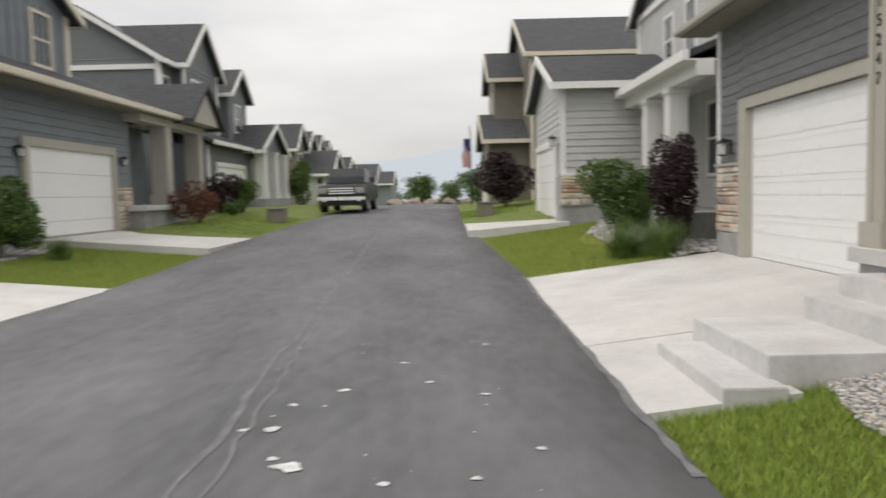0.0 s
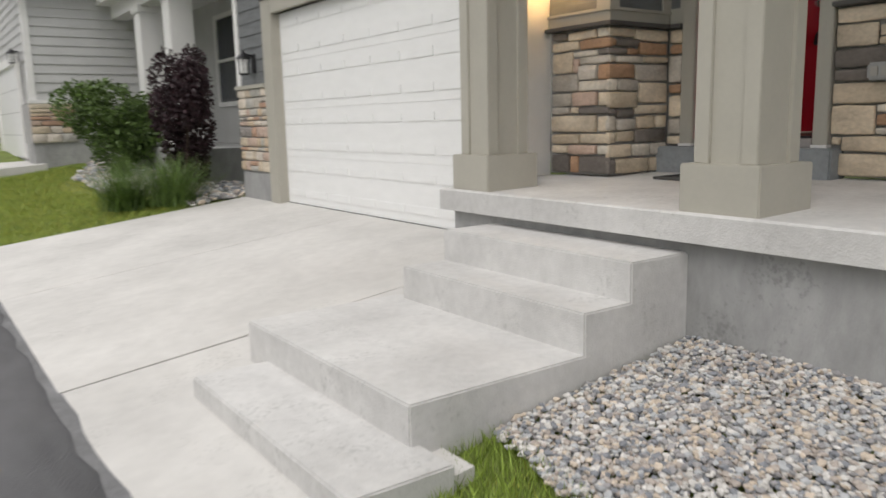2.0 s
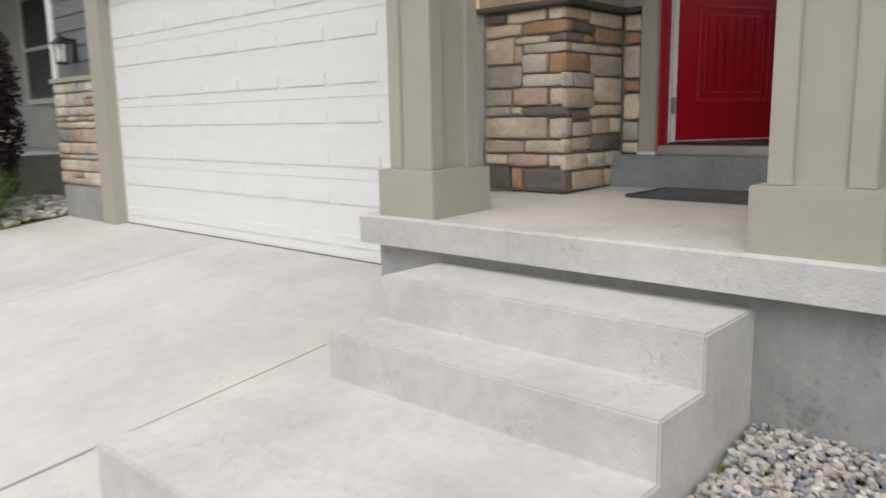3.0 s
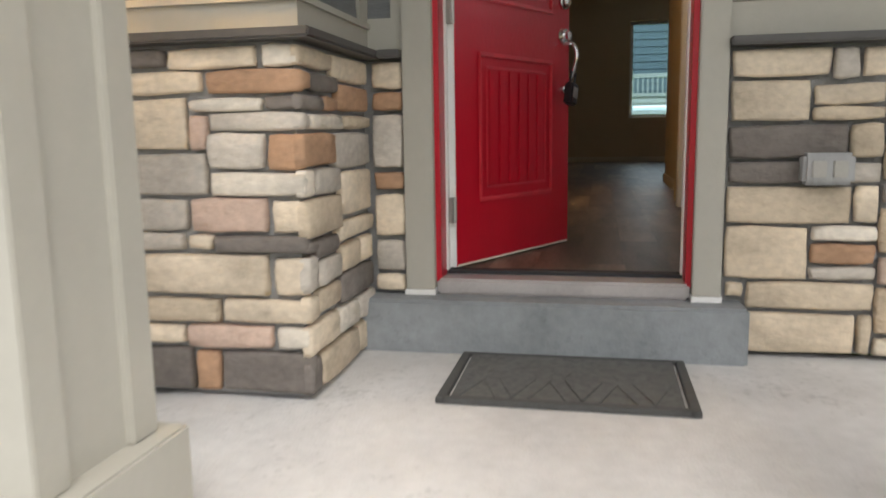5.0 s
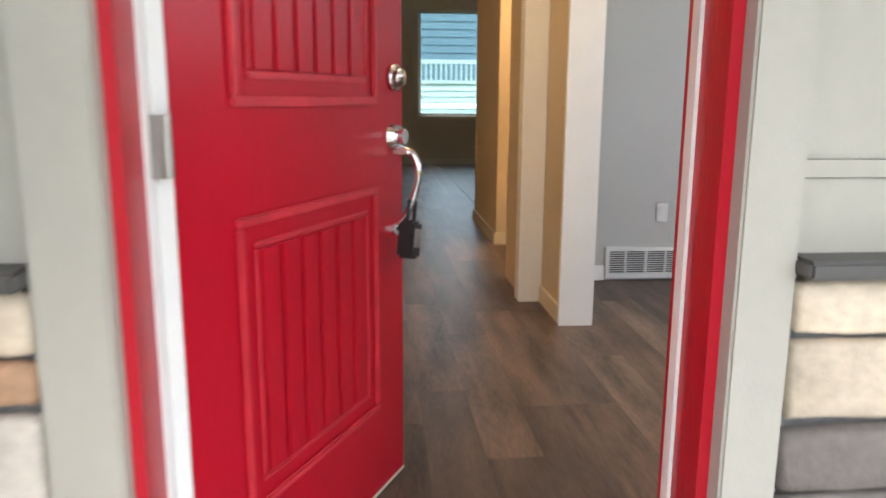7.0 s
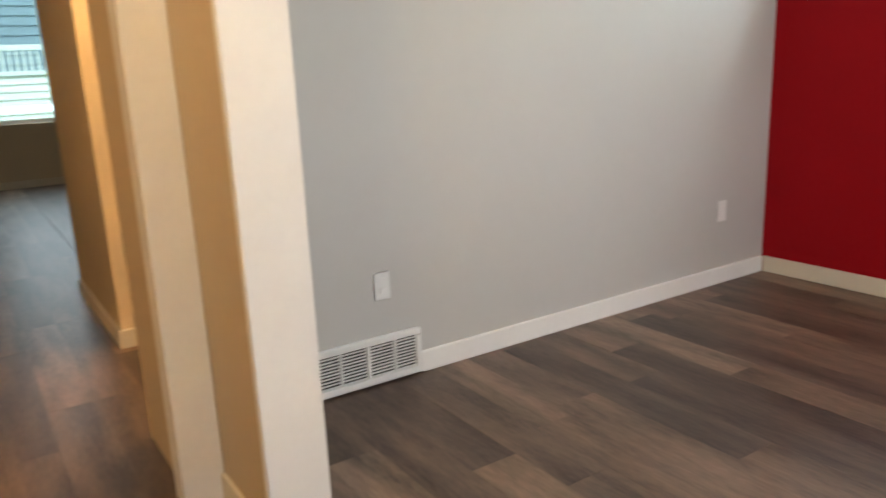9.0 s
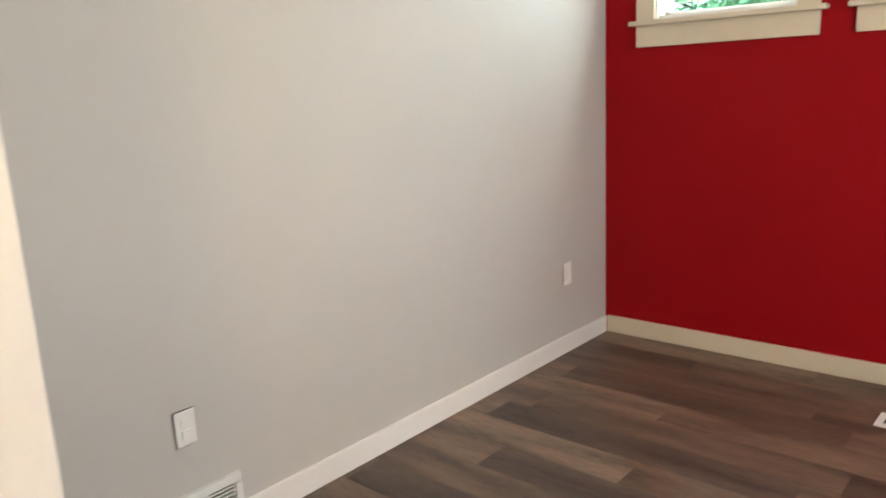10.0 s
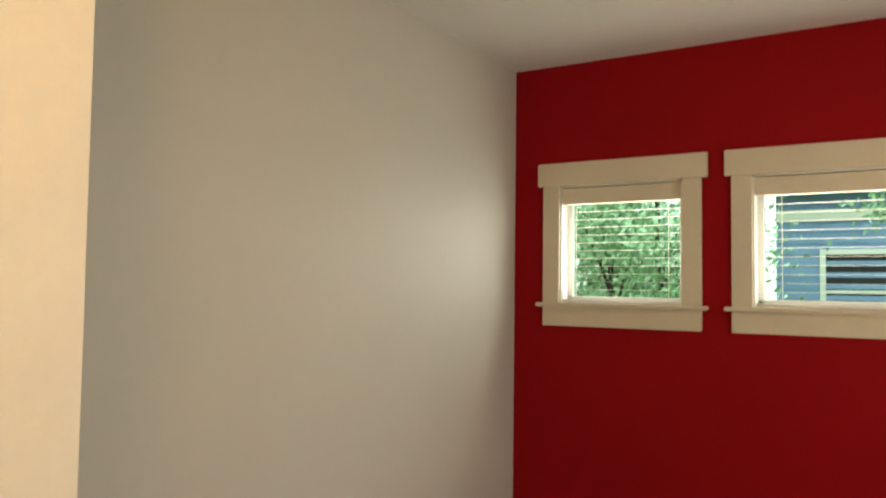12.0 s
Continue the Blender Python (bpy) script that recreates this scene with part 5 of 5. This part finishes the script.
for i, (x, y) in enumerate(((-10.5, 52), (-10.8, 62))):
    h = thing("house_grey", "grey gabled house with white trim along the lane", "house")
    part("main_wall", boxes((x - 7, x, y, y + 8, 0, 5.0)), OLIVE, h)
    gable(h, x - 7, x, y, y + 4, 5.0, 6.6, "x", tri=OLIVE)
    gable(h, x - 7, x, y + 4, y + 8, 5.0, 6.4, "x", tri=OLIVE)
    part("garage_wall", boxes((x, x + 2.2, y + 1, y + 7, 0, 3.2)), LIGHTG, h)
    gable(h, x - 1, x + 2.2, y + 1, y + 7, 3.2, 4.8, "x", tri=LIGHTG)
    pane_window(h, "x", x, 1, y + 1.5, y + 2.6, 3.6, 4.6)
h = thing("house_far", "far grey house with dark roof beyond the crest", "house")
part("main_wall", boxes((-16, -6.5, 86, 96, -2, 2.9)), BLUEG, h)
gable(h, -16, -8.5, 86, 96, 2.9, 5.2, "x", tri=BLUEG)
gable(h, -9, -6.5, 86, 92, 2.9, 4.2, "x", tri=BLUEG)
for i in range(7):
    x = -4 + i * 5
    h = thing("house_distant", "distant low house among trees", "house")
    part("main_wall", boxes((x, x + 4, 150 + i * 6, 156 + i * 6, -4.8, -1.4)), LIGHTG, h)
    gable(h, x, x + 4, 150 + i * 6, 156 + i * 6, -1.4, 0.2, "x", tri=LIGHTG)

# hazy mountains: the distance haze is put into a flat glowing colour
v, f = [], []
n = 60
for i in range(n + 1):
    x = -2400 + 4800 * i / n
    v += [(x, 2600, -80), (x, 2600, 66 + 95 * math.exp(-((x - 150) / 520) ** 2) + 14 * noise.noise((x * 0.004, 0, 0)))]
f = [(2 * i, 2 * i + 2, 2 * i + 3, 2 * i + 1) for i in range(n)]
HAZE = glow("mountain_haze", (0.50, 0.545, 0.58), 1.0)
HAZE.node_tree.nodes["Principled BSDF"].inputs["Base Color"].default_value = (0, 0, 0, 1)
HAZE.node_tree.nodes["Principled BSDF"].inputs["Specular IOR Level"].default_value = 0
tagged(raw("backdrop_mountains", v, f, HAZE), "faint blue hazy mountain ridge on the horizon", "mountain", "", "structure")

# ---- plants ----


def bush(name, at, rad, n, material, label, category="shrub", leaf=0.05, seed=1, stems=7, lumps=9, up=0.2):
    """A shrub: bent stems and leaves gathered in uneven lumps."""
    r = np.random.RandomState(seed)
    t = thing(name, label, category, at)
    bm = bmesh.new()
    cl = []
    for k in range(lumps):
        d = r.normal(0, 1, 3)
        d /= np.linalg.norm(d)
        q = r.uniform(0.35, 0.8)
        cl.append((d * q * np.array(rad) + np.array((0, 0, rad[2] * (1 + up * 0.3))), r.uniform(0.28, 0.5)))
    for k in range(stems):
        c = cl[k % lumps][0]
        cyl(bm, (r.uniform(-0.08, 0.08), r.uniform(-0.08, 0.08), -0.05), (c[0] * 0.8, c[1] * 0.8, c[2]), 0.018, 0.006, 6)
    part("stems", bm, BARK, t)
    V, F = [], []
    for i in range(n):
        c, q = cl[r.randint(lumps)]
        d = r.normal(0, 1, 3)
        d /= np.linalg.norm(d)
        p = c + d * np.array(rad) * q * r.uniform(0.55, 1.08) ** 0.6
        if p[2] < 0.02:
            p[2] = r.uniform(0.02, 0.2)
        a = r.normal(0, 1, 3) + d * 0.6
        a /= np.linalg.norm(a)
        b = np.cross(a, r.normal(0, 1, 3))
        b /= np.linalg.norm(b) + 1e-6
        s = leaf * r.uniform(0.6, 1.3)
        k = len(V)
        V += [tuple(p), tuple(p + a * s * 0.5 + b * s * 0.3), tuple(p + a * s), tuple(p + a * s * 0.5 - b * s * 0.3)]
        F.append((k, k + 1, k + 2, k + 3))
    lv = raw("leaves", V, F, material)
    lv.parent = t
    return t


def tuft(name, at, h, n, material, label, spread=0.5, seed=1):
    """A clump of long arching blades."""
    r = np.random.RandomState(seed)
    t = thing(name, label, "plant", at)
    V, F = [], []
    for i in range(n):
        a = r.uniform(0, 6.28)
        L, out = h * r.uniform(0.6, 1.15), spread * r.uniform(0.15, 1.0)
        c, s = math.cos(a), math.sin(a)
        w = 0.007
        ox, oy = r.normal(0, 0.07 * spread * 2, 2)
        k = len(V)
        for j in range(5):
            u = j / 4
            px, pz = out * u ** 1.5, L * (u - 0.38 * u * u * out / spread)
            ww = w * (1 - u * 0.85)
            V += [(ox + c * px - s * ww, oy + s * px + c * ww, pz), (ox + c * px + s * ww, oy + s * px - c * ww, pz)]
        F += [(k + 2 * j, k + 2 * j + 1, k + 2 * j + 3, k + 2 * j + 2) for j in range(4)]
    ob = raw("foliage", V, F, material)
    ob.parent = t
    return t


def gz(x, y):
    return ground(x, y) - 0.03


bush("shrub", (4.15, 18.3, gz(4.15, 18.3)), (1.0, 1.15, 0.95), 15000, GREEN, "dense rounded green shrub by the pale house", seed=3, leaf=0.075, lumps=14)
bush("plum_shrub", (4.25, 14.45, gz(4.25, 14.45)), (0.52, 0.62, 1.02), 11000, PURPLE, "tall dark plum-leaved shrub beside the garage", seed=4, leaf=0.065, lumps=13, up=0.4)
tuft("daylily_clump", (3.85, 13.75, gz(3.85, 13.75)), 0.75, 650, LILY, "arching green daylily clump at the lawn edge", 0.95, 5)
tuft("daylily_clump", (3.3, 14.1, gz(3.3, 14.1)), 0.7, 550, LILY, "arching green daylily clump at the lawn edge", 0.9, 6)
tuft("daylily_clump", (4.0, 17.2, gz(4.0, 17.2)), 0.5, 260, LILY, "green grassy clump below the shrub", 0.45, 7)
bush("plum_shrub", (2.3, 30.4, gz(2.3, 30.4)), (1.3, 1.4, 1.1), 8000, PURPLE, "wide dark plum shrub by the olive house", seed=8, leaf=0.12, lumps=12)
bush("shrub", (-9.25, 15.4, gz(-9.25, 15.4)), (0.85, 1.0, 0.85), 9000, GREEN, "loose green shrub across the lane", seed=9, leaf=0.08, lumps=10)
tuft("daylily_clump", (-8.2, 15.9, gz(-8.2, 15.9)), 0.6, 350, LILY, "arching green clump across the lane", 0.6, 10)
bush("russet_shrub", (-8.3, 25.2, gz(-8.3, 25.2)), (0.78, 0.9, 0.68), 5000, RUSSET, "russet-leaved shrub before the porch", seed=11, leaf=0.08, lumps=10)
bush("plum_shrub", (-9.1, 30.2, gz(-9.1, 30.2)), (0.8, 0.9, 0.95), 4500, PURPLE, "dark plum shrub beside the charcoal house", seed=12, leaf=0.1)
bush("shrub", (-8.4, 30.8, gz(-8.4, 30.8)), (0.75, 0.9, 0.75), 4500, GREEN, "green shrub beside the charcoal house", seed=13, leaf=0.09)
bush("shrub", (-8.2, 28.8, gz(-8.2, 28.8)), (0.5, 0.6, 0.3), 2500, GREEN, "low green shrub at the lawn edge", seed=14, leaf=0.07)
tuft("dry_grass_clump", (-6.3, 38, gz(-6.3, 38)), 0.8, 300, GRASSY, "straw-coloured ornamental grass clump", 0.8, 15)
bush("shrub", (-8.7, 45.2, gz(-8.7, 45.2)), (1.0, 1.4, 1.4), 4500, GREEN, "tall green shrub by the white columns", seed=16, leaf=0.16)


def tree(at, h, rad, n, label, leaf=0.14, seed=1, material=GREEN):
    """Tapered trunk, limbs, and a crown of leaf clumps with gaps."""
    r = np.random.RandomState(seed)
    t = thing("tree", label, "tree", at)
    part("trunk", cyl(bmesh.new(), (0, 0, -0.1), (0.05, 0, h * 0.75), 0.10, 0.03, 10), BARK, t)
    V, F, cl = [], [], []
    bm = bmesh.new()
    for k in range(16):
        a, q = r.uniform(0, 6.28), r.uniform(0.2, 1.0)
        z = h * r.uniform(0.42, 0.98)
        w = rad * q * (1.1 - abs(z / h - 0.6))
        c = np.array((math.cos(a) * w, math.sin(a) * w, z))
        cyl(bm, (0.03, 0, z * 0.72), tuple(c), 0.03, 0.008, 6)
        cl.append(c)
    part("limbs", bm, BARK, t)
    for i in range(n):
        c = cl[r.randint(len(cl))]
        p = c + r.normal(0, 1, 3) * np.array((rad, rad, rad * 0.8)) * 0.2
        a, b = r.normal(0, 1, 3), r.normal(0, 1, 3)
        a /= np.linalg.norm(a)
        b /= np.linalg.norm(b)
        s = leaf * r.uniform(0.6, 1.3)
        k = len(V)
        V += [tuple(p), tuple(p + a * s * 0.5 + b * s * 0.3), tuple(p + a * s), tuple(p + a * s * 0.5 - b * s * 0.3)]
        F.append((k, k + 1, k + 2, k + 3))
    cr = raw("crown", V, F, material)
    cr.parent = t
    return t


tree((-2.0, 56, 0.2), 2.5, 1.2, 2600, "young green tree at the end of the lane", 0.2, 21)
tree((0.3, 62, 0.0), 2.6, 1.3, 2000, "small green tree at the end of the lane", 0.2, 22)
tree((1.8, 46, 0.5), 2.4, 1.1, 2600, "bluish conifer-like tree by the lane", 0.16, 23)
tree((3.2, 50, 0.4), 2.6, 1.4, 2400, "green tree by the brown house", 0.18, 24)
for i in range(12):
    tree((-22 + i * 5.5, 120 + 7 * (i % 3), -3.2), 4.5 + (i % 4) * 0.6, 2.6, 900, "distant tree beyond the houses", 0.45, 60 + i)
for i in range(5):
    bm = bmesh.new()
    bmesh.ops.create_icosphere(bm, subdivisions=3, radius=1)
    for q in bm.verts:
        q.co *= 1 + 0.35 * noise.noise(q.co * 1.3 + Vector((i * 7, 0, 0)))
        q.co = Vector((q.co.x * (0.6 - 0.06 * i), q.co.y * 0.5, q.co.z * 0.32))
    b = solid("boulder", bm, ROCKM, "brown landscaping boulder at the lane's end", "boulder", "", True)
    b.location = (-3.4 + i * 1.15, 49 + (i % 2), rise(49) + 0.1)

# flagpole with flag
fp = thing("flagpole", "thin flagpole with a drooping striped flag", "flag", (1.15, 37.5, gz(1.15, 37.5)))
part("pole", cyl(bmesh.new(), (0, 0, -0.1), (0, 0, 4.9), 0.035, 0.025, 10), BLACK, fp)
flag = part("canton", boxes((-0.40, -0.03, -0.03, 0.0, 3.35, 4.1)), FLAGB, fp, "dark blue canton")
for k in range(9):
    bm = bmesh.new()
    prism(bm, [(-0.03 - k * 0.055, 4.1 - k * 0.10), (-0.085 - k * 0.055, 4.0 - k * 0.10), (-0.085 - k * 0.05, 2.35), (-0.03 - k * 0.05, 2.35)], "y", -0.02 + 0.03 * math.sin(k), 0.0 + 0.03 * math.sin(k))
    part("stripe", bm, FLAGR if k % 2 == 0 else FLAGW, fp)

fp.scale = (0.8, 0.8, 0.8)

# utility boxes by the lawns
for x, y, m in ((1.35, 27.6, GREEN), (-6.1, 27.0, BLACK)):
    u = thing("utility_box", "low green utility box on the verge", "utility box", (x, y, gz(x, y)))
    part("case", boxes((-0.3, 0.3, -0.35, 0.35, -0.05, 0.42), bevel=0.03), OLIVE, u)
    part("lid", boxes((-0.32, 0.32, -0.37, 0.37, 0.42, 0.48), bevel=0.02), DARKG, u)

# ---- pickup truck ----
tk = thing("pickup_truck", "dark parked pickup truck with chrome grille", "truck", (-4.35, 31.0, rise(33) + 0.03))
bm = bmesh.new()
prism(bm, [(0.0, 0.45), (0.0, 0.98), (0.12, 1.12), (1.35, 1.2), (5.6, 1.2), (5.6, 0.5), (4.9, 0.45)], "x", -0.98, 0.98)
bmesh.ops.bevel(bm, geom=list(bm.edges), offset=0.06, segments=2, affect="EDGES")
part("body", bm, CARPAINT, tk, "dark grey painted body")
bm = bmesh.new()
prism(bm, [(1.25, 1.18), (1.95, 1.86), (3.5, 1.88), (3.75, 1.18)], "x", -0.86, 0.86)
for q in bm.verts:
    if q.co.z > 1.5:
        q.co.x *= 0.86
bmesh.ops.bevel(bm, geom=list(bm.edges), offset=0.05, segments=2, affect="EDGES")
part("cab", bm, CARPAINT, tk)
bm = bmesh.new()
vs = [bm.verts.new(p) for p in ((-0.78, 1.30, 1.24), (0.78, 1.30, 1.24), (0.68, 1.88, 1.78), (-0.68, 1.88, 1.78))]
bm.faces.new(vs)
bmesh.ops.solidify(bm, geom=bm.faces[:], thickness=0.03)
part("windscreen", bm, PANE, tk, "dark windscreen")
gr = part("grille", boxes((-0.55, 0.55, -0.05, 0.02, 0.72, 1.04), bevel=0.02), BLACK, tk)
for z in (0.76, 0.86, 0.96):
    part("grille_bar", boxes((-0.53, 0.53, -0.07, -0.04, z, z + 0.05), bevel=0.01), CHROME, gr)
for s in (-1, 1):
    part("headlight", boxes(*[tuple(sorted((s * 0.58, s * 0.95))) + (-0.03, 0.12, 0.76, 1.02)], bevel=0.03), STEEL, tk, "clear headlight")
    mr = part("mirror", boxes(*[tuple(sorted((s * 1.0, s * 1.22))) + (1.45, 1.55, 1.22, 1.46)], bevel=0.03), BLACK, tk)
    part("fog_light", cyl(bmesh.new(), (s * 0.7, -0.1, 0.5), (s * 0.7, -0.04, 0.5), 0.06), PLASTIC, tk)
part("bumper", boxes((-0.98, 0.98, -0.12, 0.1, 0.50, 0.64), bevel=0.04), CHROME, tk, "chrome front bumper")
part("valance", boxes((-0.9, 0.9, -0.04, 0.15, 0.28, 0.46), bevel=0.03), BLACK, tk)
part("number_plate", boxes((-0.16, 0.16, -0.135, -0.12, 0.5, 0.64)), PLASTIC, tk)
for s in (-1, 1):
    for y in (0.85, 4.5):
        w = part("wheel", cyl(bmesh.new(), (s * 0.72, y, 0.39), (s * 0.98, y, 0.39), 0.39, None, 28), RUBBER, tk)
        part("rim", cyl(bmesh.new(), (s * 0.96, y, 0.39), (s * 0.99, y, 0.39), 0.24, None, 20), CHROME, w)

# ---- outside the side and back windows ----
h = thing("house_blue", "blue sided house with white trim behind the trees", "house")
part("main_wall", boxes((0.5, 9.0, -14, -9.0, 0, 5.0)), BLUEH, h)
clad(h, "y", -9.0, 1, 0.5, 9.0, 0.4, 5.0, BLUEH, 0.2)
gable(h, 0.5, 9.0, -14, -9.0, 5.0, 6.8, "x", tri=BLUEH)
for x in (2.0, 5.2, 7.2):
    pane_window(h, "y", -9.0, 1, x, x + 1.0, 2.3, 3.6)
part("belt", boxes((0.5, 9.0, -9.0, -8.92, 4.2, 4.4)), WHITE, h)
tree((10.0, -5.0, 0.4), 5.2, 1.8, 9000, "leafy green tree outside the side window", 0.10, 31, GLARELEAF)
tree((11.5, -6.5, 0.4), 6.0, 2.4, 9000, "leafy green tree outside the side window", 0.10, 32, GLARELEAF)
tree((6.3, -5.0, 0.4), 5.2, 1.0, 3000, "slender green tree before the blue house", 0.10, 33, GLARELEAF)
tree((10.2, -3.6, 0.4), 3.7, 1.2, 6000, "leafy green tree outside the side window", 0.10, 34, GLARELEAF)
h = thing("rear_house", "blue-grey house with a white porch railing behind", "house")
part("main_wall", boxes((25.0, 30, -2, 12, 0, 8)), REARH, h)
clad(h, "x", 25.0, -1, -2, 12, 0.5, 8, REARH, 0.2)
part("deck_wall", boxes((22.9, 23.0, -2, 12, 0.2, 2.65)), WHITE, h)
clad(h, "x", 22.9, -1, -2, 12, 0.4, 2.6, WHITE, 0.14)
part("rail", boxes((22.85, 22.95, -2, 12, 3.12, 3.22)), WHITE, h)
part("rail", boxes((22.85, 22.95, -2, 12, 2.66, 2.74)), WHITE, h)
for k in range(36):
    part("baluster", boxes((22.87, 22.93, 2.8 + k * 0.12, 2.84 + k * 0.12, 2.7, 3.15)), WHITE, h)

# ---- floor planks ----
rp = random.Random(9)
y = 2.0
meshes = {}
while y < 7.1:
    x = 5.87 - rp.uniform(0, 1.1)
    while x < (16.98 if y > 4.6 else 8.9):
        a, b = max(x, 5.87), min(x + 1.22, 16.98 if y > 5.2 else 8.91)
        if b - a > 0.02:
            key = round(b - a, 2)
            if key not in meshes:
                meshes[key] = mesh_of("plank", boxes((0, b - a - 0.0005, 0.0002, 0.1778, -0.012, 0)), PLANK)
            ob = new("plank", meshes[key])
            ob.location, ob.parent = (a, y, FL + rp.uniform(-0.0004, 0.0004)), fl
        x += 1.22
    y += 0.178
solid("floor_far", boxes((9.03, 17.0, 2.0, 5.2, 1.236, 1.25), (12.0, 17.0, 7.11, 9.0, 1.236, 1.25)), PLANK, "brown wood-look floor of the far room", "floor")
